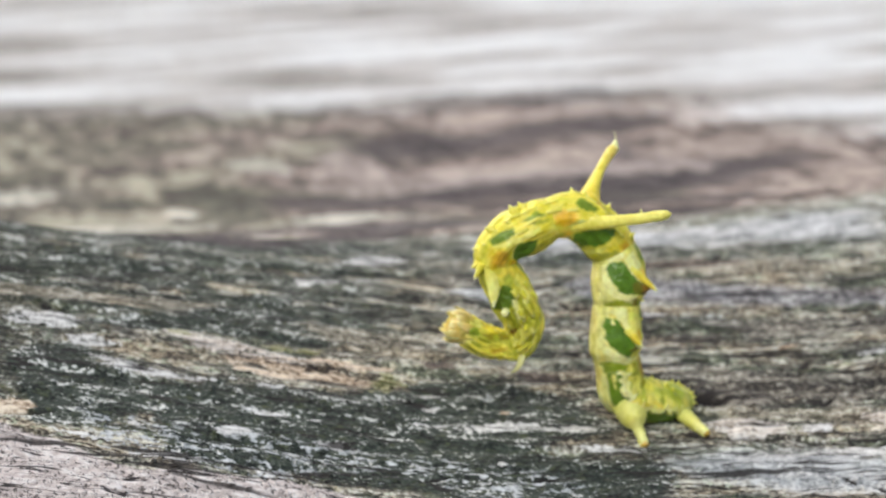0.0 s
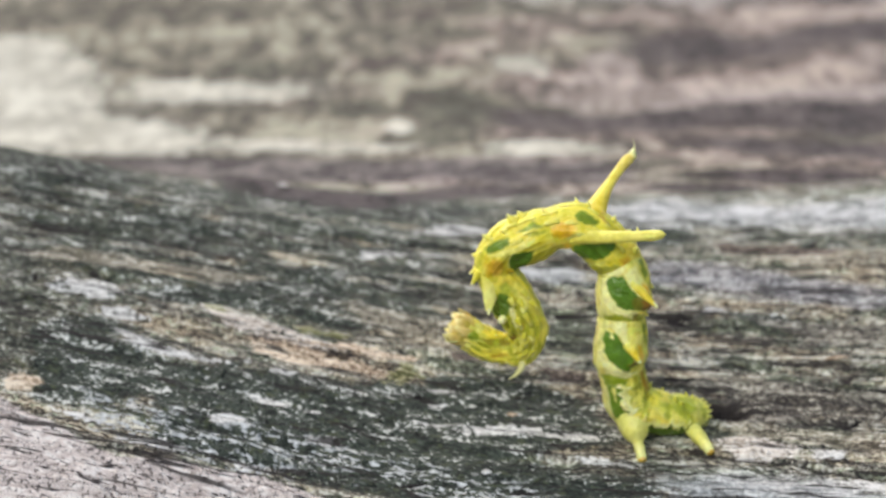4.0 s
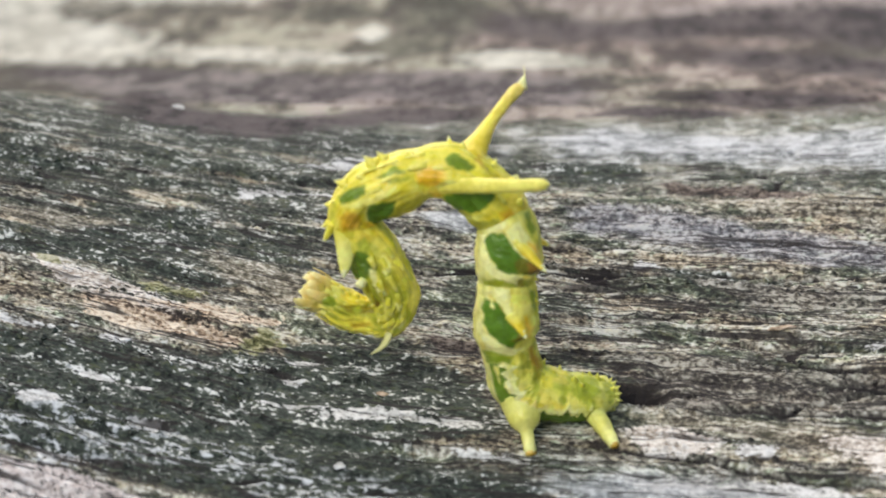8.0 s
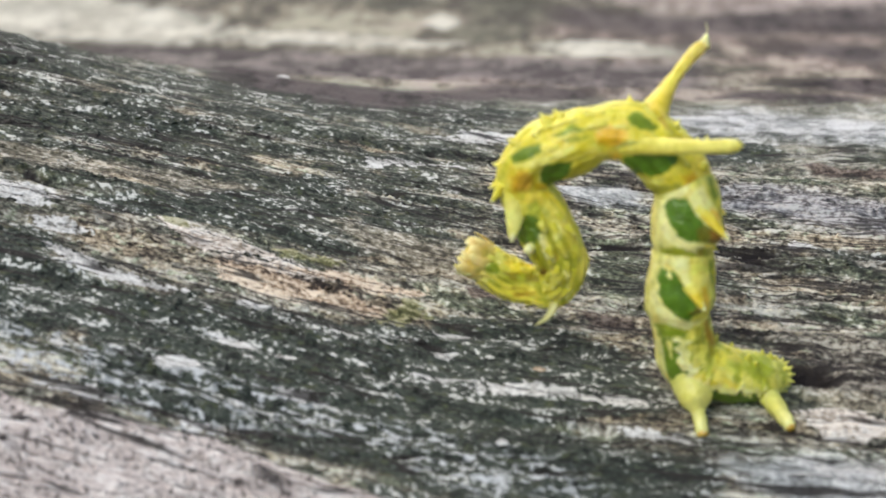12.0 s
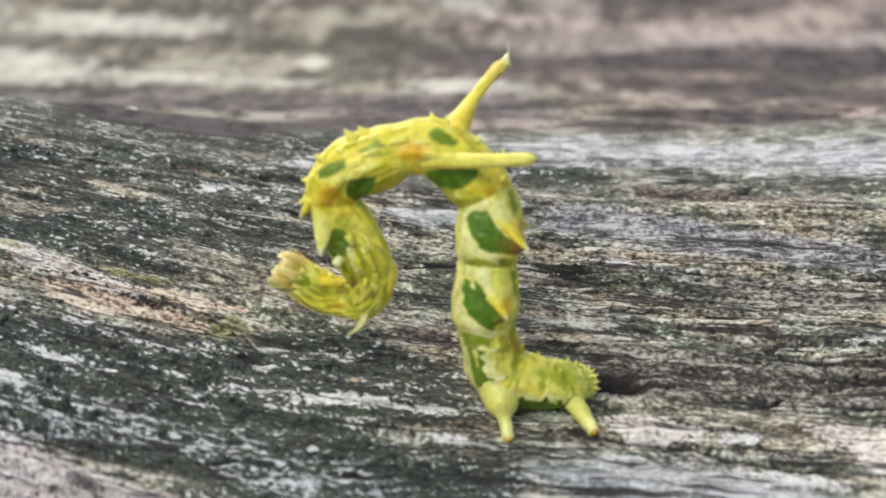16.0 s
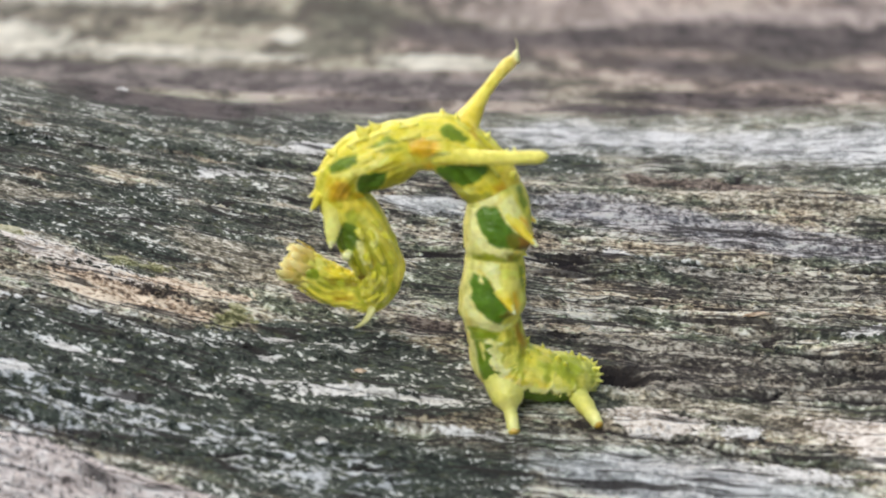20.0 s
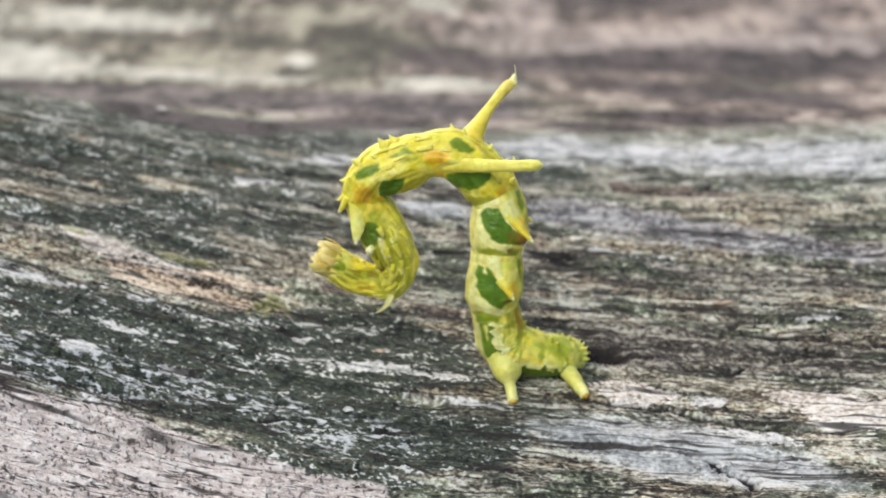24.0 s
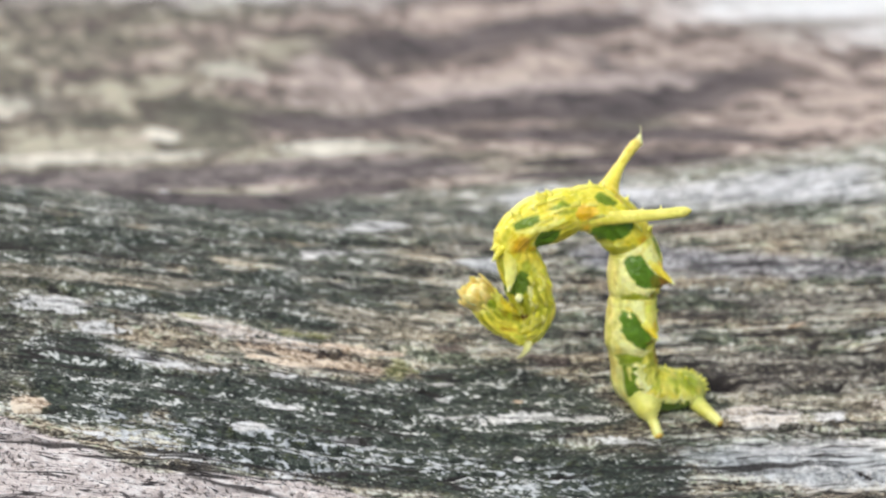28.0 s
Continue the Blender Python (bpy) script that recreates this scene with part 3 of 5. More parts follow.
def rosy_patches():
    yield ((-0.46, 20.35), (1.12, 20.83), (3.15, 19.67), (6.33, 19.25), (7.07, 18.70), (6.85, 17.24), (4.53, 18.04), (2.56, 18.07), (0.58, 17.75), (-0.33, 18.87))
    yield ((-3.71, 11.86), (-2.27, 12.49), (-1.28, 10.26), (-0.45, 10.89), (0.24, 9.81), (-0.16, 8.38), (-1.75, 8.71), (-2.97, 7.72))
    yield ((0.38, 24.26), (1.63, 24.54), (1.55, 21.29), (0.59, 21.25))


# the farthest stretch, which takes the near-white glare colour
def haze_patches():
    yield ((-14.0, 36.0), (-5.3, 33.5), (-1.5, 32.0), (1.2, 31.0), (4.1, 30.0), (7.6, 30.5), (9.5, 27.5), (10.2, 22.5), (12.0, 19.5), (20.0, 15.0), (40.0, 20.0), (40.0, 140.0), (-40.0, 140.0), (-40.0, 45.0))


def murk_patches():
    yield ((0.82, 1.42), (1.54, 1.40), (2.54, 1.17), (3.72, 0.91), (3.61, 0.35), (2.45, 0.51), (1.71, 0.56), (0.97, 0.64))
    yield ((1.44, 2.74), (2.19, 2.57), (3.23, 2.34), (3.93, 2.05), (3.88, 1.80), (2.92, 2.06), (1.88, 2.27))


def fleck_patches():
    yield ((-5.88, 0.44), (-5.21, 0.39), (-4.70, 0.15), (-4.19, -0.15), (-3.61, -0.42), (-3.76, -0.70), (-4.32, -0.55), (-4.99, -0.38), (-5.77, -0.14))
    yield ((-4.43, 0.17), (-3.95, 0.21), (-2.96, -0.06), (-1.98, -0.29), (-1.02, -0.53), (-0.73, -0.81), (-1.67, -0.94), (-2.33, -0.73), (-3.16, -0.41), (-3.89, -0.24), (-4.37, -0.20))


def mauve_patches():
    yield ((-7.98, 14.14), (-7.06, 13.99), (-6.02, 13.44), (-4.88, 13.09), (-3.76, 12.74), (-2.96, 12.05), (-2.21, 11.91), (-2.08, 9.01), (-2.72, 8.43), (-3.34, 8.07), (-4.29, 8.38), (-5.32, 9.06), (-6.57, 11.34), (-7.45, 12.74))
    yield ((-3.21, 12.31), (-2.03, 12.73), (-0.70, 12.02), (0.58, 11.34), (0.59, 8.28), (-0.94, 8.25), (-2.23, 9.07))


def inside(x, z, corners):
    """How far places lie inside a patch with these corners; negative outside."""
    near, within = np.full(x.shape, 9.0), np.zeros(x.shape, bool)
    for (ax, az), (bx, bz) in zip(corners, corners[1:] + corners[:1]):
        ex, ez = bx - ax, bz - az
        f = np.clip(((x - ax) * ex + (z - az) * ez) / (ex * ex + ez * ez), 0, 1)
        near = np.minimum(near, np.hypot(x - ax - f * ex, z - az - f * ez))
        within ^= ((az > z) != (bz > z)) & (x < ax + ex * (z - az) / (ez if ez else 1e-9))
    return np.where(within, near, -near)


def zones(x, y):
    """For each kind of stain, how deep every place lies in its patches: 1 about the middle, 0 at the rim, negative outside."""
    found = {}
    for name, patches in (("crust", crust_patches), ("pink", pink_patches), ("cream", cream_patches), ("tan", tan_patches), ("moss", moss_patches), ("pale", pale_patches), ("silver", silver_patches), ("slate", slate_patches), ("rust", rust_patches), ("ochre", ochre_patches), ("dusk", dusk_patches), ("grove", grove_patches), ("bone", bone_patches), ("rosy", rosy_patches), ("haze", haze_patches), ("murk", murk_patches), ("fleck", fleck_patches), ("mauve", mauve_patches)):
        depth = np.full(x.shape, -2.0)
        for corners in patches():
            c = np.array(corners)
            turn = np.roll(c, -1, 0)
            area = 0.5 * abs(np.sum(c[:, 0] * turn[:, 1] - c[:, 1] * turn[:, 0]))
            half = min(area / np.sum(np.hypot(*(turn - c).T)), 0.22 + 0.05 * max(c[:, 1].mean(), 0))
            lo, hi = c.min(0) - 2 * half, c.max(0) + 2 * half
            near = (x > lo[0]) & (x < hi[0]) & (y > lo[1]) & (y < hi[1])
            depth[near] = np.maximum(depth[near], np.clip(inside(x[near], y[near], corners) / half, -2, 2))
        found[name] = depth
    return found


def stain(mesh, x, y):
    for name, depth in zones(x, y).items():
        mesh.attributes.new(name, "FLOAT", "POINT").data.foreach_set("value", depth.astype(np.float32))


def build_wood():
    xs = spread(-8.5, 6.5, 0.055, -70, 70)
    ys = np.concatenate([spread(-3.0, 4.0, 0.026, -14, 4.0), spread(4.06, 9.0, 0.06, 4.03, 150)[1:]])
    gx, gy = np.meshgrid(xs, ys)
    rise, depth = relief(gx, gy)
    gz = swell(gx, gy) + rise
    n, m = gx.shape
    top = np.stack([gx, gy, gz], -1).reshape(-1, 3)
    # a skirt down the four sides closes the piece
    rim = np.concatenate([np.arange(m), np.arange(1, n) * m + m - 1, (n - 1) * m + np.arange(m - 2, -1, -1), np.arange(n - 2, 0, -1) * m])
    low = top[rim].copy()
    low[:, 2] = -16
    idx = np.arange(n * m).reshape(n, m)
    quads = np.stack([idx[:-1, :-1], idx[:-1, 1:], idx[1:, 1:], idx[1:, :-1]], -1).reshape(-1, 4)
    k = n * m + np.arange(len(rim))
    side = np.stack([rim, k, np.roll(k, -1), np.roll(rim, -1)], -1)
    mesh = bpy.data.meshes.new("weathered_wood")
    mesh.from_pydata(np.concatenate([top, low]) * U, [], np.concatenate([quads, side]).tolist())
    mesh.polygons.foreach_set("use_smooth", np.ones(len(mesh.polygons), bool))
    allv = np.concatenate([top, low])
    uv = np.stack([allv[:, 0], grain_v(allv[:, 0], allv[:, 1]) + np.where(np.arange(len(allv)) >= n * m, (allv[:, 2] + 1) * 0.6, 0)], -1)
    loops = np.empty(len(mesh.loops), np.int32)
    mesh.loops.foreach_get("vertex_index", loops)
    layer = mesh.uv_layers.new(name="grain")
    layer.data.foreach_set("uv", uv[loops].astype(np.float32).ravel())
    att = mesh.attributes.new("crack", "FLOAT", "POINT")
    att.data.foreach_set("value", np.concatenate([depth.ravel(), np.zeros(len(rim))]).astype(np.float32))
    stain(mesh, allv[:, 0], allv[:, 1])
    mesh.materials.append(WOOD)
    return tagged(new("weathered_wood", mesh), "weathered grey timber top with green algae and cracks", "wood", kind="structure")


build_wood()


def build_ground():
    bm = bmesh.new()
    bmesh.ops.create_grid(bm, x_segments=24, y_segments=24, size=120)
    for vert in bm.verts:
        vert.co.z = -16 * U
    mesh = bpy.data.meshes.new("ground")
    bm.to_mesh(mesh)
    bm.free()
    mesh.materials.append(SOIL)
    tagged(new("ground", mesh), "brown forest soil round the timber", "ground", kind="structure")


build_ground()


# ---- crumbs of crust and loose flakes on the wood ----
def crumbs():
    """Thousands of grains of algae crust, coloured like the wood that they sit on."""
    rnd = np.random.RandomState(3)
    n = 9000
    x, y = rnd.uniform(-7.0, 4.5, n), -2.2 + 6.6 * rnd.rand(n) ** 1.15
    keep = (lattice(x * 1.1, y * 1.6, 51) + 0.5 * lattice(x * 3, y * 4, 52) > -0.25) & (np.hypot(x - 0.35, y - 0.1) > 0.55)
    x, y = x[keep], y[keep]
    n = len(x)
    size = 0.012 + 0.030 * rnd.rand(n) ** 2.2
    z = swell(x, y) + relief(x, y)[0]
    shape = np.array([(1, 0, 0), (0, 1, 0), (-1, 0, 0), (0, -1, 0), (0, 0, 0.7), (0, 0, -0.6)], float)
    tris = np.array([(0, 1, 4), (1, 2, 4), (2, 3, 4), (3, 0, 4), (1, 0, 5), (2, 1, 5), (3, 2, 5), (0, 3, 5)])
    turn = rnd.uniform(0, 6.28, n)
    pts = shape[None] * (0.6 + 0.8 * rnd.rand(n, 6, 1)) * size[:, None, None]
    pts[:, :, 0] *= 1.5
    c, d = np.cos(turn * 0.25)[:, None], np.sin(turn * 0.25)[:, None]
    px, py = pts[:, :, 0] * c - pts[:, :, 1] * d, pts[:, :, 0] * d + pts[:, :, 1] * c
    verts = np.stack([px + x[:, None], py + y[:, None], pts[:, :, 2] + z[:, None]], -1).reshape(-1, 3)
    faces = (tris[None] + 6 * np.arange(n)[:, None, None]).reshape(-1, 3)
    mesh = bpy.data.meshes.new("crust_crumbs")
    mesh.from_pydata(verts * U, [], faces.tolist())
    loops = np.empty(len(mesh.loops), np.int32)
    mesh.loops.foreach_get("vertex_index", loops)
    uv = np.stack([verts[:, 0], grain_v(verts[:, 0], verts[:, 1])], -1)
    mesh.uv_layers.new(name="grain").data.foreach_set("uv", uv[loops].astype(np.float32).ravel())
    mesh.attributes.new("crack", "FLOAT", "POINT")
    stain(mesh, verts[:, 0], verts[:, 1])
    mesh.materials.append(WOOD)
    tagged(new("crust_crumbs", mesh), "fine green-grey crumbs of algae crust on wood", "algae crust", kind="stuff")


def flake_material(name, low, high):
    mat, tree, bsdf = material(name, 0.85)
    co = tree.nodes.new("ShaderNodeTexCoord")
    p = Ex(tree, co.outputs["Object"])
    tree.links.new(blend(fuzz(p, 5000.0, 3.0).step(0.35, 0.65), low, high).socket, bsdf.inputs["Base Color"])
    return mat


def flake(name, x, y, size, mat, label, seed, long_=1.5):
    """A small uneven flake that lies on the wood."""
    bm = bmesh.new()
    bmesh.ops.create_icosphere(bm, subdivisions=3, radius=1)
    noise.seed_set(seed)
    for vert in bm.verts:
        q = vert.co * (1 + 0.45 * noise.noise(vert.co * 1.7 + Vector((seed, 0, 0))))
        vert.co = Vector((q.x * long_, q.y, q.z * 0.45)) * size * U
    mesh = bpy.data.meshes.new(name)
    bm.to_mesh(mesh)
    bm.free()
    mesh.polygons.foreach_set("use_smooth", np.ones(len(mesh.polygons), bool))
    mesh.materials.append(mat)
    ob = tagged(new(name, mesh), label, "flake" if "flake" in name else "splinter")
    z = swell(np.array(x), np.array(y)) + relief(np.array([x * 1.0]), np.array([y * 1.0]))[0][0]
    ob.matrix_basis = pose(x * U, y * U, float(z) * U + size * 0.25 * U, 0, 0, seed * 37 % 60 - 30)


crumbs()
CHALK = flake_material("chalky_lichen", (0.45, 0.46, 0.43), (0.78, 0.78, 0.74))
BUFF = flake_material("buff_wood", (0.30, 0.21, 0.13), (0.58, 0.46, 0.33))
flake("lichen_flake", -1.65, -0.31, 0.035, CHALK, "chalky white lichen flake on green algae", 1)
flake("lichen_flake", -4.22, 7.0, 0.07, CHALK, "chalky white lichen flake on dark wood", 2, 1.2)
flake("lichen_flake", -2.1, 0.82, 0.03, CHALK, "chalky white lichen flake on green algae", 3, 2.2)
flake("lichen_flake", -3.75, 1.08, 0.03, CHALK, "chalky white lichen flake on green algae", 4, 2.4)
flake("wood_flake", -1.35, 0.72, 0.032, BUFF, "buff flake of bare wood on green algae", 5, 1.7)
flake("wood_splinter", 2.3, 1.75, 0.035, BUFF, "buff splinter of bare wood in a crack", 6, 4.0)


# ---- the caterpillar ----
GREEN, LEAF, YELLOW, PALE = np.array((0.110, 0.225, 0.014)), np.array((0.58, 0.60, 0.06)), np.array((0.98, 0.845, 0.095)), np.array((1.0, 0.95, 0.26))
OLIVE, ORANGE, CREAM, BROWN = np.array((0.36, 0.36, 0.025)), np.array((0.95, 0.58, 0.045)), np.array((1.0, 0.975, 0.44)), np.array((0.24, 0.13, 0.014))
TAN, FLESH = np.array((0.95, 0.72, 0.25)), np.array((0.90, 0.87, 0.32))

# middle line from the tail to the head: x, y, z and half thickness
SPINE = np.array([
    (0.681, 0.74, 0.202, 0.132), (0.470, 0.59, 0.267, 0.215), (0.218, 0.49, 0.329, 0.238), (-0.072, 0.44, 0.465, 0.272),
    (-0.149, 0.39, 0.718, 0.250), (-0.195, 0.36, 1.040, 0.268), (-0.164, 0.36, 1.401, 0.256), (-0.154, 0.36, 1.701, 0.270),
    (-0.143, 0.39, 1.995, 0.258), (-0.326, 0.41, 2.276, 0.260), (-0.584, 0.39, 2.464, 0.245), (-0.821, 0.39, 2.466, 0.228),
    (-1.085, 0.39, 2.376, 0.266), (-1.334, 0.39, 2.275, 0.246), (-1.464, 0.44, 2.054, 0.216), (-1.345, 0.47, 1.793, 0.220),
    (-1.248, 0.47, 1.571, 0.230), (-1.152, 0.51, 1.318, 0.205), (-1.227, 0.55, 1.107, 0.178), (-1.405, 0.56, 1.116, 0.157),
    (-1.607, 0.55, 1.186, 0.165), (-1.771, 0.55, 1.300, 0.160), (-1.906, 0.55, 1.360, 0.155)])


def spine(k):
    """Middle line at the number k along it, its half thickness, and the ways along, out of the back and to the side."""
    def at(q):
        q = np.clip(q, 0, len(SPINE) - 1.001)
        i = int(q)
        f = q - i
        a, b, c, d = (SPINE[min(max(i + n, 0), len(SPINE) - 1)] for n in (-1, 0, 1, 2))
        return 0.5 * (2 * b + (c - a) * f + (2 * a - 5 * b + 4 * c - d) * f * f + (3 * b - a - 3 * c + d) * f ** 3)
    p = at(k).copy()
    mid = np.clip(k, 0.06, len(SPINE) - 1.07)
    t = (at(mid + 0.05) - at(mid - 0.05))[:3]
    t /= np.linalg.norm(t)
    p[:3] += t * 0.22 * (max(k - len(SPINE) + 1, 0) + min(k, 0))
    side = np.array((0, -1, 0)) - t * -t[1]
    side /= np.linalg.norm(side)
    back = np.cross(t, side)
    return p[:3], p[3], t, back, side


def mesh_of(name, verts, faces, colours):
    mesh = bpy.data.meshes.new(name)
    mesh.from_pydata([tuple(c * U for c in q) for q in verts], [], faces)
    mesh.polygons.foreach_set("use_smooth", np.ones(len(mesh.polygons), bool))
    att = mesh.color_attributes.new("pigment", "FLOAT_COLOR", "POINT")
    rgba = np.ones((len(verts), 4), np.float32)
    rgba[:, :3] = np.clip(colours, 0, 1)
    att.data.foreach_set("color", rgba.ravel())
    mesh.materials.append(SKIN)
    return mesh


def part(name, mesh, parent, label=""):
    ob = new(name, mesh)
    ob.parent = parent
    return tagged(ob, label)


def soft(x, a, b):
    q = np.clip((x - a) / (b - a), 0, 1)
    return q * q * (3 - 2 * q)


def mix(f, a, b):
    f = np.asarray(f)[..., None]
    return a * (1 - f) + b * f


def pattern(rings, colours, marks):
    """Lays patches of pigment on both flanks alike, by their places along and up the body; the flank's bulge is flattened out."""
    p = np.array(rings)
    m = p.shape[1]
    x, z = p[:, :, 0], p[:, :, 2] + (p[:, :, 1] - 0.2) * (0.40 - 0.05 * p[:, :, 2])
    far = (-np.arange(m)) % m
    watched = np.sin(np.linspace(0, 2 * math.pi, m, endpoint=False)) >= 0
    x, z = np.where(watched, x, x[:, far]), np.where(watched, z, z[:, far])
    ragged_edge = 0.012 * lattice(x * 14, z * 14, 81) + 0.008 * lattice(x * 34, z * 34, 82)
    for n, (colour, corners) in enumerate(marks):
        edge = 0.012 + 0.022 * float(soft(colour[0], 0.3, 0.7)) * float(soft(colour[2], 0.2, 0.1))
        cover = soft(inside(x, z, corners) + ragged_edge, -edge, edge)
        colours = mix(cover, colours, colour * (1 + 0.14 * lattice(x * 11 + n, z * 11, 83) + 0.14 * lattice(x * 27 + n, z * 27, 84))[..., None])
    return colours


def tube(name, rings, colours):
    """A closed tube from rings of points."""
    n, m = len(rings), len(rings[0])
    verts = [p for ring in rings for p in ring] + [np.mean(rings[0], 0), np.mean(rings[-1], 0)]
    cols = np.concatenate([np.reshape(colours, (-1, 3)), np.mean(colours[0], 0)[None], np.mean(colours[-1], 0)[None]])
    faces = [(i * m + j, i * m + (j + 1) % m, (i + 1) * m + (j + 1) % m, (i + 1) * m + j) for i in range(n - 1) for j in range(m)]
    faces += [(n * m, (j + 1) % m, j) for j in range(m)] + [(n * m + 1, (n - 1) * m + j, (n - 1) * m + (j + 1) % m) for j in range(m)]
    return mesh_of(name, verts, faces, cols)


def segment(name, k0, k1, paint, marks, parent, label="", lump=None, pulls=(), rows=84, around=136, rough=0.05, groove=0.02, pleat=0.05, tails=(0.3, 0.3)):
    """A body segment from k0 to k1 on the middle line. s: 0..1 along; a: 0 belly .. 1 back; q: angle from the back, to the watched side."""
    rings, cols = [], []
    q = np.linspace(0, 2 * math.pi, around, endpoint=False)
    a = 0.5 + 0.5 * np.cos(q)
    fold = np.abs((q + math.pi) % (2 * math.pi) - math.pi)
    for n in range(rows + 1):
        k = k0 - tails[0] + (k1 - k0 + tails[0] + tails[1]) * n / rows
        s = min(max((k - k0) / (k1 - k0), 0), 1)
        p, r, t, back, side = spine(k)
        # each end dips under its neighbour
        r *= 1 - (0.4 if name in ("head", "tail_segment") and (k > 21.85 or k < 0) else 0.16) * (max(k0 - k, k - k1, 0) / 0.3) ** 1.5
        pinch = 1 - groove * np.exp(-(min(s, 1 - s) / 0.06) ** 2)
        seed, run = int(k0 * 7), s * (k1 - k0) / 1.6
        crease = 1 - 2 * np.abs(lattice(s * 3.5 + q * 0, fold * 4.5, seed + 12))
        facet = np.abs(lattice(run * 4 + q * 0, fold * 2.6, seed + 13)) + 0.6 * np.abs(lattice(run * 9 + fold, fold * 5, seed + 14))
        strand = lattice(run * 1.3 + 0.6 * fold, fold * 6.5, seed + 17)
        inner = 1 - math.exp(-(min(s, 1 - s) / 0.10) ** 2)
        wave = 1 + inner * (0.012 * np.abs(lattice(run * 16 + fold * 2, fold * 9, seed + 18)) + 0.03 * lattice(s * 5 + q * 0, fold * 2.2, seed + 11) + 0.02 * crease + rough * (facet - 0.45) + pleat * (0.5 - np.abs(strand)))
        rr = r * pinch * wave
        if lump:
            rr = rr * (1 + lump(s, a, q))
        ring = p + np.outer(rr * np.cos(q), back) + np.outer(rr * np.sin(q), side)
        for s0, q0, tip, up, down, round_, force in pulls:
            dq = (q - radians(q0) + math.pi) % (2 * math.pi) - math.pi
            near = np.hypot((s - s0) / (up if s > s0 else down), dq / radians(round_))
            ring = ring + (np.array(tip) - ring) * (force * np.exp(-1.7 * near))[:, None]
        rings.append(ring)
        c = paint(np.full_like(q, s), a, q)
        bright = soft(c[:, 0], 0.35, 0.7)
        warm = lattice(run * 2.6 + q * 0, fold * 2.0, seed + 15) + 0.5 * lattice(run * 6 + q * 0, fold * 5, seed + 16)
        c = mix(0.40 * bright * soft(warm, 0.15, 0.9), c, ORANGE * 0.6 + YELLOW * 0.4)
        c = mix(0.40 * bright * soft(warm, -0.05, -0.8), c, LEAF)
        # lime and pale streaks; shade in the folds is put into the pigment
        c = mix(0.35 * bright * soft(np.abs(strand), 0.35, 0.9), c, LEAF * 0.9 + OLIVE * 0.1)
        c = mix(0.40 * bright * soft(np.abs(strand), 0.18, 0.0), c, PALE)
        grain = 1 + 0.08 * lattice(np.full_like(q, s) * 9, fold * 4, 31)[:, None] + 0.08 * lattice(np.full_like(q, s) * 3, fold * 9, 33)[:, None]
        cols.append(c * grain)
    return part(name, tube(name, rings, pattern(rings, np.array(cols), marks)), parent, label)


def cone(name, base, tip, r0, r1, parent, c0, c1, c2, bend=(0, 0, 0), label="", flat=1.0, rows=16, around=16, knob=0.0, power=1.4, wide=None, step=None):
    """A tapered, bent horn or leg; colours at the base, half way and at the tip. step: where a leg narrows to its end joint."""
    base, tip, bend = np.array(base, float), np.array(tip, float), np.array(bend, float)
    t = (tip - base) / np.linalg.norm(tip - base)
    x = np.cross(t, (0, 0, 1) if abs(t[2]) < 0.9 else (1, 0, 0)) if wide is None else wide - t * np.dot(wide, t)
    x /= np.linalg.norm(x)
    y = np.cross(t, x)
    rings, cols = [], []
    for n in range(rows + 1):
        s = n / rows
        r = r1 + (r0 - r1) * ((1 - s) ** power if step is None else float(soft(s, step + 0.12, step - 0.06)) * (1 - 0.9 * s))
        r *= 1 + knob * math.exp(-((s - 0.88) / 0.10) ** 2)
        if s > 0.93:
            r *= math.sqrt(max(0.02, 1 - ((s - 0.93) / 0.07) ** 2))
        p = base + (tip - base) * s + bend * 4 * s * (1 - s)
        w = np.linspace(0, 2 * math.pi, around, endpoint=False)
        wob = 1 + 0.07 * lattice(w * 1.6, w * 0 + s * 7, 17) + 0.03 * lattice(w * 2.5, w * 0 + s * 17, 18)
        rings.append([p + x * r * k * math.cos(b) + y * r * flat * k * math.sin(b) for b, k in zip(w, wob)])
        c = c0 * (1 - 2 * s) + c1 * 2 * s if s < 0.5 else c1 * (2 - 2 * s) + c2 * (2 * s - 1)
        cols.append(c * (1 + 0.10 * lattice(w * 2, w * 0 + s * 9, 19))[:, None])
    return part(name, tube(name, rings, np.array(cols)), parent, label)


def ragged(s, base):
    """Scalloped lower rim of a back plate."""
    bow = np.abs(np.sin(math.pi * (4.2 * s + 0.25 * np.sin(7 * s + 1))))
    return base + 0.085 * (1 - bow) * (1 + 0.5 * np.sin(11 * s)) - 0.03 + 0.03 * lattice(s * 21, s * 0 + 7.1, 62)


# ---- ground colours of the segments, and the patches on them ----
def paint_rump(s, a, q):
    rim = ragged(s, 0.37)
    blotch = lattice(s * 6, q * 3.2, 44) + 0.6 * lattice(s * 13, q * 7, 45)
    c = mix(soft(blotch, -0.35, 0.35), LEAF * 0.85 + GREEN * 0.15, YELLOW * 0.5 + PALE * 0.4 + LEAF * 0.1)
    c = mix(soft(a, 0.62, 0.9) * 0.75, c, LEAF * 0.75 + GREEN * 0.25)
    c = mix(soft(a, rim + 0.16, rim + 0.09), c, CREAM * 0.6 + PALE * 0.4)
    c = mix(soft(a, rim + 0.015, rim - 0.015), c, GREEN * 0.9 + LEAF * 0.1)
    return mix(soft(a, 0.10, 0.0), c, LEAF)


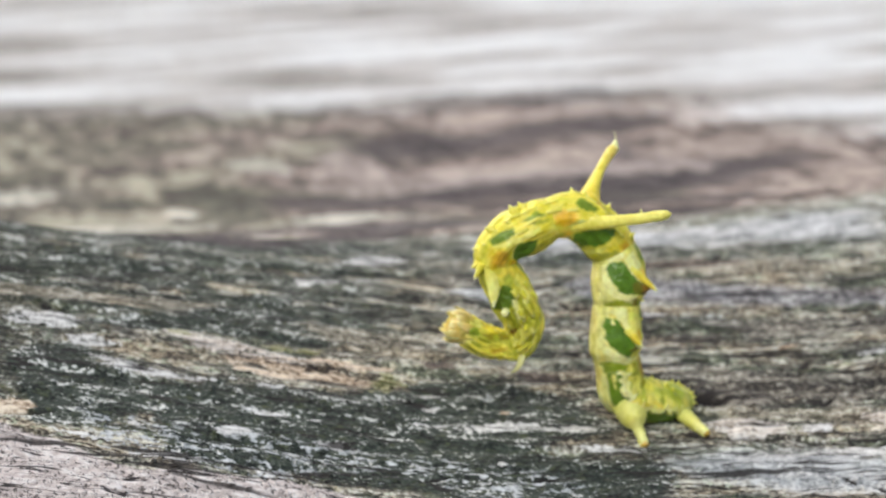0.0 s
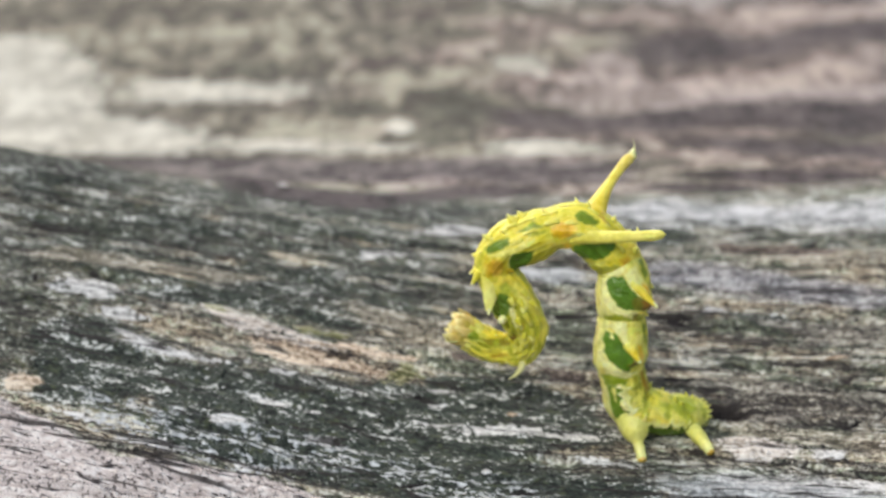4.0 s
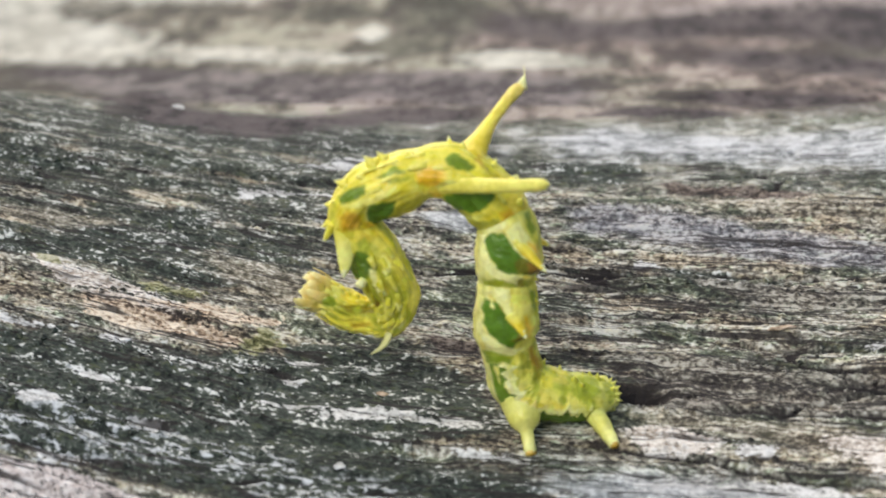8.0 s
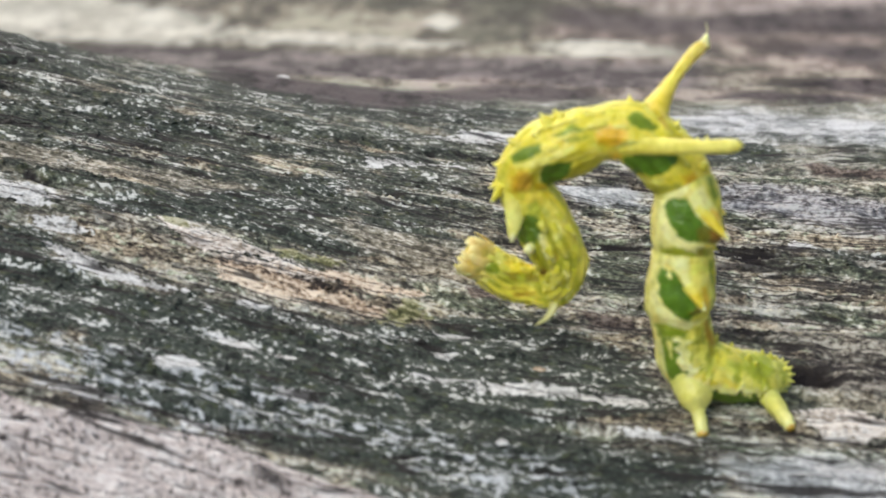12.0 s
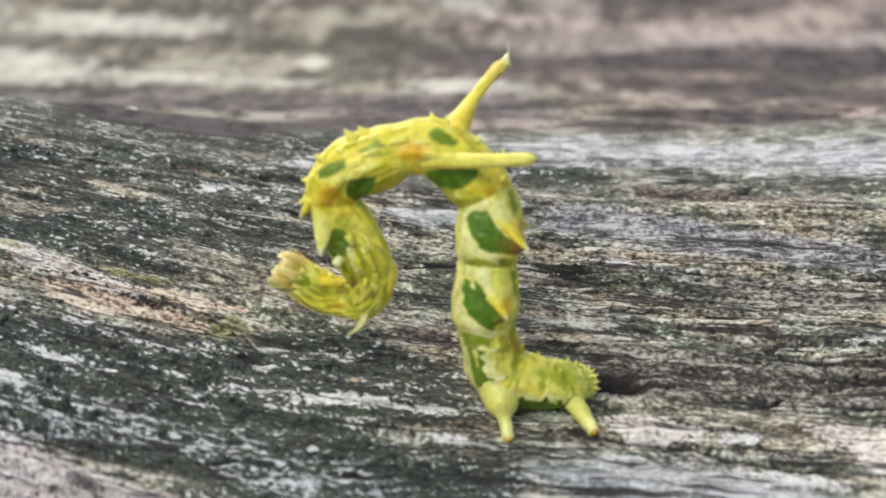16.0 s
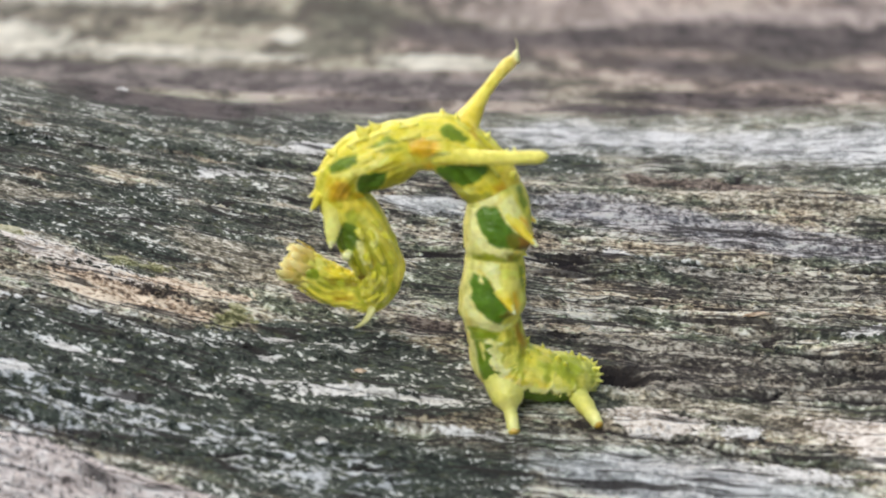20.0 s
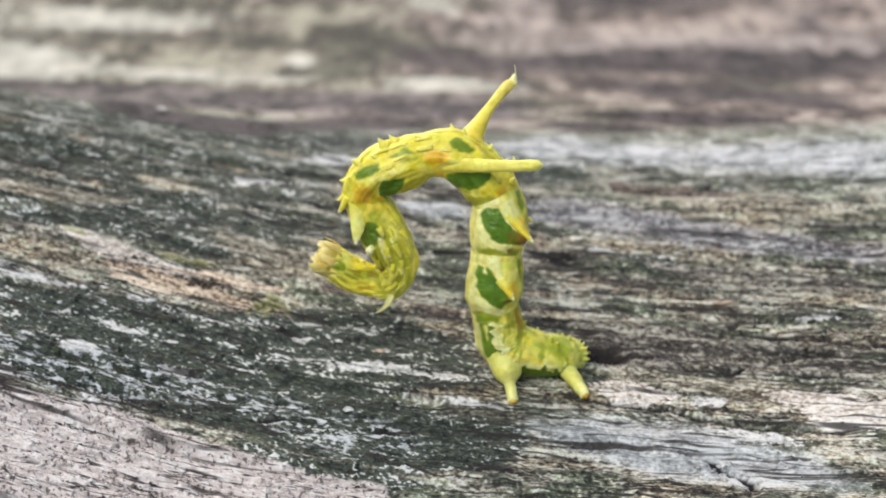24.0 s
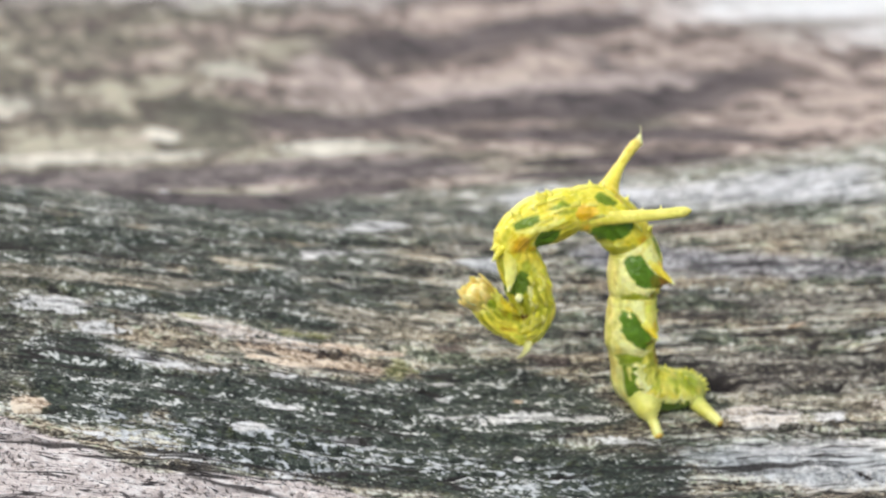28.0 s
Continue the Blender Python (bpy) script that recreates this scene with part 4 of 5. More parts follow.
def paint_knee(s, a, q):
    rim = ragged(s, 0.37)
    blotch = lattice(s * 6, q * 3.2, 46) + 0.6 * lattice(s * 13, q * 7, 47)
    c = mix(soft(blotch, -0.35, 0.35), LEAF * 0.8 + GREEN * 0.1, YELLOW * 0.5 + PALE * 0.5)
    c = mix(soft(a, 0.75, 0.95) * 0.6, c, LEAF * 0.6 + BROWN * 0.3)
    stripe = soft(s, 0.92, 0.80)
    c = mix(soft(a, rim + 0.20, rim + 0.18) * stripe, c, CREAM)
    c = mix(soft(a, rim + 0.012, rim - 0.012) * stripe, c, GREEN * 0.9 + LEAF * 0.1)
    return mix(soft(a, 0.17, 0.09), c, FLESH)


def paint_leg(s, a, q):
    c = mix(soft(a, 0.0, 0.10), FLESH * 0.8 + ORANGE * 0.15, FLESH)
    c = mix(soft(a, 0.15, 0.34), c, FLESH * 0.6 + PALE * 0.3 + LEAF * 0.1)
    c = mix(soft(a, 0.50, 0.70), c, YELLOW * 0.5 + PALE * 0.5)
    return mix(soft(a, 0.85, 0.97), c, LEAF * 0.5 + YELLOW * 0.5)


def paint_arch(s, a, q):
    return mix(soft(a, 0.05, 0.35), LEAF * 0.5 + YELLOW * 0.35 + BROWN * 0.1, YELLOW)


def paint_chest(s, a, q):
    streaks = lattice(s * 1.5, q * 5.5, 41)
    return mix(soft(streaks, -0.5, 0.6), LEAF * 0.7 + OLIVE * 0.3, YELLOW * 0.7 + LEAF * 0.3)


def paint_neck(s, a, q):
    streaks = lattice(s * 1.2, q * 6.5, 43)
    return mix(soft(streaks, -0.4, 0.7), LEAF * 0.6 + OLIVE * 0.3, YELLOW * 0.85 + PALE * 0.1)


def paint_head(s, a, q):
    c = mix(soft(s, 0.10, 0.5), LEAF * 0.4 + YELLOW * 0.5, TAN)
    return mix(soft(np.sin(q * 8 + 3 * s), 0.3, 1.0) * soft(s, 0.3, 0.6) * 0.6, c, TAN * 0.4 + CREAM * 0.5)


def marks_horned():
    yield YELLOW * 0.75 + ORANGE * 0.25, ((-0.19, 2.31), (0.04, 2.31), (0.08, 2.14), (0.02, 2.08), (-0.13, 2.20))
    yield LEAF * 0.6 + YELLOW * 0.4, ((-0.86, 2.70), (-0.75, 2.72), (-0.69, 2.69), (-0.79, 2.66))
    yield LEAF * 0.25 + GREEN * 0.75, ((-0.63, 2.64), (-0.55, 2.68), (-0.44, 2.63), (-0.35, 2.56), (-0.42, 2.52), (-0.54, 2.55), (-0.61, 2.60))
    yield ORANGE * 0.95, ((-0.88, 2.51), (-0.78, 2.58), (-0.63, 2.56), (-0.61, 2.47), (-0.70, 2.40), (-0.86, 2.42))
    yield PALE, ((-0.73, 2.39), (-0.62, 2.45), (-0.37, 2.42), (-0.18, 2.38), (-0.20, 2.33), (-0.47, 2.35), (-0.64, 2.34))
    yield ORANGE * 0.7 + YELLOW * 0.3, ((-0.76, 2.35), (-0.70, 2.38), (-0.66, 2.32), (-0.72, 2.27))
    yield GREEN, ((-0.66, 2.31), (-0.53, 2.34), (-0.37, 2.33), (-0.20, 2.33), (-0.24, 2.24), (-0.33, 2.17), (-0.42, 2.15), (-0.54, 2.17), (-0.63, 2.24))
    yield LEAF * 0.4 + PALE * 0.6, ((-0.71, 2.28), (-0.66, 2.27), (-0.57, 2.16), (-0.42, 2.12), (-0.32, 2.15), (-0.35, 2.09), (-0.49, 2.10), (-0.63, 2.17))
    # brown shadow right of the horn's base, put into the pigment
    yield ORANGE * 0.75 + BROWN * 0.25, ((-0.38, 2.66), (-0.33, 2.70), (-0.30, 2.58), (-0.26, 2.51), (-0.33, 2.56))
    yield LEAF * 0.6 + ORANGE * 0.3, ((-0.29, 2.52), (-0.19, 2.48), (-0.15, 2.43), (-0.25, 2.44))
    yield ORANGE * 0.8 + BROWN * 0.2, ((-0.17, 2.14), (-0.09, 2.18), (-0.02, 2.11), (-0.05, 2.04), (-0.14, 2.05))
    yield LEAF * 0.7 + BROWN * 0.15, ((-0.42, 2.05), (-0.32, 2.08), (-0.19, 2.10), (-0.18, 2.05), (-0.38, 1.98), (-0.42, 1.99))


def marks_shoulder():
    yield YELLOW * 0.4 + LEAF * 0.6, ((-1.65, 2.22), (-1.57, 2.36), (-1.52, 2.36), (-1.58, 2.22), (-1.62, 2.02), (-1.67, 2.01))
    yield LEAF * 0.4 + GREEN * 0.6, ((-1.22, 2.49), (-1.12, 2.54), (-1.06, 2.60), (-1.01, 2.57), (-0.96, 2.53), (-1.06, 2.52), (-1.15, 2.49))
    yield LEAF * 0.85 + GREEN * 0.1, ((-1.13, 2.47), (-1.04, 2.49), (-0.94, 2.48), (-1.01, 2.45), (-1.11, 2.44))
    yield GREEN * 0.85 + LEAF * 0.15, ((-1.56, 2.34), (-1.47, 2.40), (-1.31, 2.44), (-1.30, 2.36), (-1.40, 2.30), (-1.53, 2.27))
    yield PALE * 0.8 + YELLOW * 0.2, ((-1.56, 2.25), (-1.41, 2.29), (-1.23, 2.33), (-1.05, 2.42), (-1.04, 2.37), (-1.16, 2.29), (-1.30, 2.25), (-1.43, 2.22))
    yield ORANGE * 0.85 + BROWN * 0.1, ((-1.56, 2.15), (-1.48, 2.22), (-1.38, 2.18), (-1.36, 2.08), (-1.42, 2.03), (-1.54, 2.03))
    yield ORANGE * 0.6 + YELLOW * 0.4, ((-1.37, 2.08), (-1.30, 2.13), (-1.23, 2.06), (-1.21, 1.97), (-1.33, 1.97))
    yield OLIVE * 0.5 + YELLOW * 0.4, ((-1.12, 2.21), (-1.00, 2.25), (-0.85, 2.31), (-0.90, 2.23), (-1.01, 2.14), (-1.11, 2.11))
    yield PALE, ((-1.34, 2.19), (-1.28, 2.25), (-1.25, 2.22), (-1.30, 2.11), (-1.33, 2.10))
    yield GREEN * 0.9, ((-1.32, 2.18), (-1.27, 2.25), (-1.16, 2.29), (-1.06, 2.28), (-1.10, 2.17), (-1.15, 2.10), (-1.25, 2.07), (-1.31, 2.11))
    yield LEAF * 0.7 + GREEN * 0.3, ((-1.69, 1.93), (-1.63, 2.05), (-1.60, 2.00), (-1.63, 1.92))
    yield PALE * 0.7 + YELLOW * 0.3, ((-1.35, 2.58), (-1.24, 2.67), (-1.21, 2.63), (-1.29, 2.56))


def marks_chest():
    yield YELLOW * 0.8 + ORANGE * 0.2, ((-1.58, 2.05), (-1.36, 2.07), (-1.21, 2.01), (-1.17, 1.92), (-1.36, 1.93), (-1.56, 1.95))
    yield LEAF * 0.85 + GREEN * 0.15, ((-1.43, 1.91), (-1.36, 1.95), (-1.32, 1.87), (-1.34, 1.73), (-1.42, 1.75))
    yield YELLOW * 0.55 + PALE * 0.3, ((-1.30, 1.97), (-1.22, 1.95), (-1.09, 1.79), (-1.02, 1.60), (-1.07, 1.55), (-1.17, 1.72), (-1.27, 1.87))
    yield GREEN * 0.8 + BROWN * 0.1, ((-1.53, 1.67), (-1.43, 1.84), (-1.33, 1.79), (-1.29, 1.61), (-1.40, 1.56), (-1.51, 1.61))
    yield LEAF * 0.6 + OLIVE * 0.4, ((-1.35, 1.61), (-1.29, 1.55), (-1.24, 1.44), (-1.27, 1.34), (-1.34, 1.44), (-1.38, 1.53))
    yield CREAM * 0.6 + PALE * 0.4, ((-1.33, 1.68), (-1.29, 1.65), (-1.26, 1.54), (-1.21, 1.44), (-1.25, 1.41), (-1.30, 1.51), (-1.33, 1.60))
    yield PALE, ((-1.22, 1.80), (-1.16, 1.75), (-1.16, 1.64), (-1.20, 1.60), (-1.22, 1.70))


def marks_front():
    yield OLIVE * 0.3 + LEAF * 0.7, ((-1.21, 1.55), (-1.07, 1.53), (-1.06, 1.39), (-1.18, 1.32), (-1.26, 1.40))
    yield YELLOW * 0.7 + PALE * 0.3, ((-1.01, 1.56), (-0.92, 1.50), (-0.93, 1.36), (-0.99, 1.26), (-1.04, 1.31), (-1.00, 1.45))
    yield CREAM * 0.5 + PALE * 0.5, ((-1.14, 1.35), (-1.08, 1.39), (-1.06, 1.30), (-1.10, 1.25))
    yield CREAM * 0.5 + PALE * 0.5, ((-1.14, 1.14), (-1.11, 1.24), (-1.06, 1.26), (-1.07, 1.18), (-1.12, 1.09))
    yield PALE, ((-1.30, 1.30), (-1.24, 1.29), (-1.26, 1.23), (-1.30, 1.24))
    yield YELLOW * 0.5 + PALE * 0.5, ((-1.29, 1.02), (-1.22, 1.15), (-1.16, 1.23), (-1.16, 1.11), (-1.23, 1.00))
    yield BROWN, ((-1.36, 1.42), (-1.33, 1.42), (-1.26, 1.31), (-1.28, 1.28), (-1.33, 1.34))


def marks_neck():
    yield YELLOW * 0.8 + ORANGE * 0.2, ((-1.57, 1.46), (-1.37, 1.47), (-1.34, 1.38), (-1.46, 1.35), (-1.58, 1.36))
    yield OLIVE * 0.6 + BROWN * 0.4, ((-1.63, 1.35), (-1.38, 1.33), (-1.29, 1.29), (-1.37, 1.25), (-1.58, 1.28))
    yield LEAF * 0.8 + GREEN * 0.2, ((-1.52, 1.32), (-1.47, 1.33), (-1.45, 1.29), (-1.48, 1.26), (-1.52, 1.28))
    yield YELLOW * 0.85 + PALE * 0.15, ((-1.65, 1.21), (-1.52, 1.24), (-1.36, 1.22), (-1.34, 1.07), (-1.48, 1.08), (-1.60, 1.12))
    yield ORANGE * 0.6 + BROWN * 0.2, ((-1.55, 1.16), (-1.38, 1.18), (-1.37, 1.15), (-1.53, 1.13))


def marks_head():
    yield LEAF * 0.4 + PALE * 0.5, ((-1.78, 1.48), (-1.67, 1.53), (-1.57, 1.44), (-1.63, 1.39), (-1.74, 1.44))
    yield GREEN * 0.6 + LEAF * 0.4, ((-1.80, 1.41), (-1.72, 1.44), (-1.63, 1.39), (-1.65, 1.33), (-1.75, 1.33), (-1.80, 1.36))
    yield PALE * 0.7 + YELLOW * 0.3, ((-1.83, 1.30), (-1.77, 1.30), (-1.64, 1.19), (-1.65, 1.15), (-1.75, 1.22))


def marks_upper():
    yield LEAF * 0.7 + GREEN * 0.25, ((-0.35, 1.54), (-0.18, 1.56), (0.04, 1.53), (0.03, 1.43), (-0.15, 1.47), (-0.34, 1.47))
    yield CREAM * 0.7 + PALE * 0.3, ((-0.32, 2.01), (-0.12, 2.08), (-0.13, 2.00), (-0.28, 1.95))
    yield CREAM * 0.7 + PALE * 0.3, ((-0.36, 1.94), (-0.29, 1.96), (-0.30, 1.80), (-0.26, 1.70), (-0.17, 1.61), (0.00, 1.57), (-0.04, 1.48), (-0.15, 1.52), (-0.29, 1.59), (-0.36, 1.72))
    yield GREEN, ((-0.32, 1.90), (-0.26, 1.97), (-0.15, 1.96), (-0.09, 1.86), (0.02, 1.72), (0.16, 1.63), (0.14, 1.59), (-0.03, 1.58), (-0.15, 1.60), (-0.26, 1.70), (-0.31, 1.81))
    yield BROWN * 0.5 + GREEN * 0.5, ((-0.07, 1.71), (0.04, 1.73), (0.17, 1.63), (0.16, 1.59), (-0.05, 1.59))
    yield BROWN, ((0.04, 1.68), (0.07, 1.69), (0.17, 1.62), (0.16, 1.59), (0.04, 1.60))
    yield PALE * 0.5 + CREAM * 0.5, ((-0.14, 2.00), (-0.01, 2.08), (0.05, 1.92), (0.16, 1.74), (0.21, 1.60), (0.13, 1.65), (0.01, 1.75), (-0.08, 1.85))
    yield ORANGE, ((0.05, 1.87), (0.12, 1.84), (0.18, 1.66), (0.12, 1.70), (0.08, 1.78))
    yield GREEN * 0.6 + LEAF * 0.4, ((0.02, 2.14), (0.07, 2.15), (0.11, 1.98), (0.09, 1.92), (0.04, 2.05))
    yield BROWN * 0.5 + LEAF * 0.4, ((-0.06, 1.53), (-0.01, 1.54), (0.00, 1.44), (-0.06, 1.44))


def marks_lower():
    yield GREEN * 0.5 + LEAF * 0.5, ((-0.40, 0.89), (-0.25, 0.88), (-0.13, 0.83), (0.00, 0.88), (-0.02, 0.75), (-0.18, 0.76), (-0.35, 0.76))
    yield YELLOW * 0.5 + PALE * 0.5, ((-0.12, 1.41), (0.04, 1.39), (0.09, 1.12), (0.03, 1.00), (-0.04, 1.08), (-0.10, 1.22))
    yield CREAM * 0.7 + PALE * 0.3, ((-0.39, 1.23), (-0.36, 1.08), (-0.29, 1.00), (-0.15, 0.91), (-0.01, 0.91), (-0.12, 0.83), (-0.28, 0.88), (-0.39, 1.00), (-0.43, 1.12))
    yield GREEN, ((-0.34, 1.37), (-0.28, 1.36), (-0.22, 1.33), (-0.15, 1.20), (-0.03, 1.02), (-0.04, 0.98), (-0.12, 0.91), (-0.21, 0.95), (-0.31, 1.04), (-0.37, 1.15), (-0.37, 1.28))
    yield BROWN * 0.6 + GREEN * 0.4, ((-0.12, 0.98), (-0.05, 1.04), (-0.01, 0.99), (-0.08, 0.96))
    yield CREAM * 0.6 + PALE * 0.4, ((-0.33, 1.43), (-0.20, 1.49), (-0.12, 1.45), (-0.13, 1.31), (-0.07, 1.15), (0.02, 1.00), (-0.03, 1.01), (-0.14, 1.17), (-0.20, 1.30), (-0.26, 1.38))
    yield CREAM * 0.5 + PALE * 0.5, ((-0.30, 1.38), (-0.27, 1.37), (-0.26, 1.28), (-0.29, 1.30))
    yield ORANGE, ((-0.05, 1.19), (0.02, 1.21), (0.06, 1.09), (0.02, 1.01), (-0.03, 1.10))
    yield GREEN * 0.6 + LEAF * 0.4, ((0.04, 1.45), (0.08, 1.43), (0.10, 1.23), (0.06, 1.24))


def marks_knee():
    yield GREEN * 0.7 + LEAF * 0.3, ((-0.38, 0.88), (-0.25, 0.86), (-0.14, 0.80), (-0.16, 0.76), (-0.25, 0.78), (-0.35, 0.78))
    yield PALE, ((-0.29, 0.74), (-0.26, 0.72), (-0.25, 0.58), (-0.28, 0.63))
    yield BROWN * 0.5 + ORANGE * 0.4, ((0.01, 0.93), (0.04, 0.91), (0.11, 0.72), (0.07, 0.69), (0.02, 0.80))
    yield LEAF * 0.6 + BROWN * 0.3, ((-0.07, 0.99), (-0.01, 0.94), (-0.02, 0.75), (-0.08, 0.83))


def marks_hind():
    yield YELLOW * 0.7 + LEAF * 0.3, ((0.10, 0.69), (0.22, 0.65), (0.20, 0.53), (0.10, 0.51))


def marks_tail():
    yield GREEN * 0.35 + LEAF * 0.65, ((0.35, 0.58), (0.55, 0.56), (0.64, 0.47), (0.53, 0.41), (0.38, 0.45))
    yield PALE * 0.5 + LEAF * 0.5, ((0.60, 0.58), (0.65, 0.53), (0.69, 0.28), (0.64, 0.25), (0.62, 0.44))


def flank(k, q, out=1.0):
    """A place on the skin: number along the middle line, degrees from the back towards the watched side."""
    p, r, t, back, side = spine(k)
    n = back * math.cos(radians(q)) + side * math.sin(radians(q))
    return p + n * r * out, n, t


def tooth(body, k, q, size, colour, lean=0.3, point=None):
    """A small pointed wart on the skin."""
    p, n, t = flank(k, q, 0.95)
    cone("wart", p, p + (n + t * lean) * size, size * 0.7, size * 0.06, body, colour, colour, PALE * 0.3 + colour * 0.7 if point is None else point, rows=7, around=8, power=1.5)


def scale(body, k, q, length, width, colour, end=None, lift=1.10):
    """A long flat scale that lies along the body and stands off at its pointed end."""
    p, n, t = flank(k, q, 1.0)
    tip, n2, _ = flank(k + length, q, lift)
    if k + length > 21.7:
        tip = p + t * length * 0.13 - n * 0.01
    cone("scale", p, tip, width, 0.012, body, LEAF * 0.4 + colour * 0.6, colour, colour if end is None else end, bend=n * 0.012, rows=9, around=10, flat=0.34, power=0.7, wide=np.cross(t, n))


def petal(body, k, q, length, width, colour, end, shift):
    """A broad rounded flap of the head, lapped over the next one."""
    p, n, t = flank(k, q, 0.93)
    cone("flap", p, p + t * length + n * shift, width, width * 0.30, body, LEAF * 0.5 + colour * 0.5, colour, end, bend=n * 0.018, rows=10, around=14, flat=0.14, power=0.6, wide=np.cross(t, n))


def pointed(body, base, tip, r, c0, c1, label, flat=0.75, power=1.0, wide=None):
    """A stout spike with a white point."""
    base, tip = np.array(base), np.array(tip)
    way = (tip - base) / np.linalg.norm(tip - base)
    spike = cone("spike", base, tip, r, 0.022, body, c0, c1, c1, label=label, flat=flat, power=power, wide=wide)
    cone("spike_tip", tip - way * 0.05, tip + way * 0.022, 0.030, 0.014, spike, CREAM, CREAM * 1.05, CREAM * 1.05, label="white spike tip", rows=6, around=10)


def build_caterpillar():
    body = tagged(new("caterpillar"), "yellow and green horned caterpillar arched over weathered wood", "caterpillar")

    def pagoda(s, a, q):
        """Skirts that flare towards the spike and tuck in under it."""
        b = 1 - s
        return (0.03 + 0.09 * soft(a, 0.35, 0.95)) * soft(b, 0.1, 0.72) * soft(b, 0.95, 0.80) - 0.025 * soft(b, 0.84, 0.95) - 0.015 * soft(b, 0.16, 0.0)

    def plate(s, a, q):
        """A back plate with a ragged rim that overhangs the flank."""
        rim = ragged(s, 0.37)
        return 0.13 * soft(a, rim - 0.02, rim + 0.02) * soft(a, 0.9, rim) + 0.03 * soft(a, rim - 0.02, rim + 0.02) - 0.05

    def knee_plate(s, a, q):
        rim = ragged(s, 0.37)
        return (0.07 * soft(a, rim - 0.02, rim + 0.02) * soft(a, 0.9, rim) + 0.02) * soft(s, 0.9, 0.6) - 0.04

    def folds(s, a, q):
        return 0.04 * np.sin(q * 5 + 3 * s) * soft(s, 0.0, 0.25) + 0.05 * np.abs(np.sin(q * 7 + 2 * np.sin(s * 4 + 1))) - 0.03

    def keel(s, a, q):
        return 0.08 * np.exp(-((a - 0.56) / 0.12) ** 2) * soft(s, 0.05, 0.3) - 0.08 * np.exp(-((a - 0.30) / 0.12) ** 2) * soft(s, 0.1, 0.3) * soft(s, 0.95, 0.7)

    up_tip, low_tip = (0.184, 0.07, 1.66), (-0.004, 0.03, 1.075)
    up_far, low_far = (0.20, 0.68, 1.68), (0.07, 0.68, 1.08)
    tail = segment("tail_segment", 0.0, 1.6, paint_rump, marks_tail(), body, "green tail plate with a toothed rim", lump=plate, rough=0.035, pleat=0.03)
    hind = segment("hind_segment", 1.55, 3.1, paint_rump, marks_hind(), body, "green plate with a pale ragged rim", lump=plate, rough=0.035, pleat=0.03)
    segment("knee_segment", 3.05, 4.6, paint_knee, marks_knee(), body, "green bent segment with a cream stripe", lump=knee_plate, rough=0.03, pleat=0.02)
    lower = segment("lower_body_segment", 4.55, 6.3, paint_leg, marks_lower(), body, "upright segment with a dark green panel", lump=pagoda, groove=0.02, pleat=0.02, rough=0.03,
                    pulls=((0.25, 66, low_tip, 0.45, 0.14, 40, 0.6), (0.22, -51, low_far, 0.55, 0.12, 42, 0.75)))
    upper = segment("upper_body_segment", 6.25, 8.3, paint_leg, marks_upper(), body, "upright segment with a dark green panel", lump=pagoda, groove=0.02, pleat=0.02, rough=0.03,
                    pulls=((0.28, 42, up_tip, 0.55, 0.14, 42, 0.75), (0.28, -40, up_far, 0.55, 0.12, 42, 0.75)))
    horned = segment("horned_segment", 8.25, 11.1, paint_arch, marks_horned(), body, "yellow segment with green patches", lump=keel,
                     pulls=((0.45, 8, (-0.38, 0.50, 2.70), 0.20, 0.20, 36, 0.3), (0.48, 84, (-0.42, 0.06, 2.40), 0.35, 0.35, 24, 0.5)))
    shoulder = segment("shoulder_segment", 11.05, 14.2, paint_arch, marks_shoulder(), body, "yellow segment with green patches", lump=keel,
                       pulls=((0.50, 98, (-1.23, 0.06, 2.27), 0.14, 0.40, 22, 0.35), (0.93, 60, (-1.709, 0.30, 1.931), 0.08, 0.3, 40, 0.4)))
    chest = segment("chest_segment", 14.15, 16.6, paint_chest, marks_chest(), body, "yellow-green striped segment with a dark pocket", lump=folds,
                    pulls=((0.18, 50, (-1.54, 0.20, 1.66), 0.14, 0.2, 34, 0.3),))
    front = segment("front_segment", 16.55, 18.6, paint_chest, marks_front(), body, "yellow-green segment with pale streaks", lump=folds)
    neck = segment("neck_segment", 18.55, 20.6, paint_neck, marks_neck(), body, "yellow segment with long folds", lump=folds)
    head = segment("head", 20.55, 21.9, paint_head, marks_head(), body, "small blunt head, orange-brown in front", lump=lambda s, a, q: folds(s, a, q) - 0.12 * soft(s, 0.85, 1.0) ** 2)
    # the two long horns of the back
    horn = cone("horn", (-0.42, 0.46, 2.55), (0.03, 0.895, 3.085), 0.175, 0.049, body, YELLOW * 0.6 + ORANGE * 0.35, YELLOW * 0.8 + TAN * 0.2, TAN * 0.7 + YELLOW * 0.3, bend=(-0.035, 0, 0.02), label="long yellow horn with a white tip", knob=0.22, power=4.2, rows=28, around=20)
    cone("horn_tip", (0.018, 0.88, 3.055), (0.052, 0.92, 3.155), 0.056, 0.006, horn, TAN * 0.5 + PALE * 0.5, CREAM, CREAM, label="white horn tip", rows=8, around=12, power=0.8)
    cone("bristle", (0.048, 0.915, 3.14), (0.035, 0.94, 3.25), 0.005, 0.002, horn, CREAM, CREAM, CREAM, bend=(0.012, 0, 0), label="fine pale hair", rows=6, around=5)
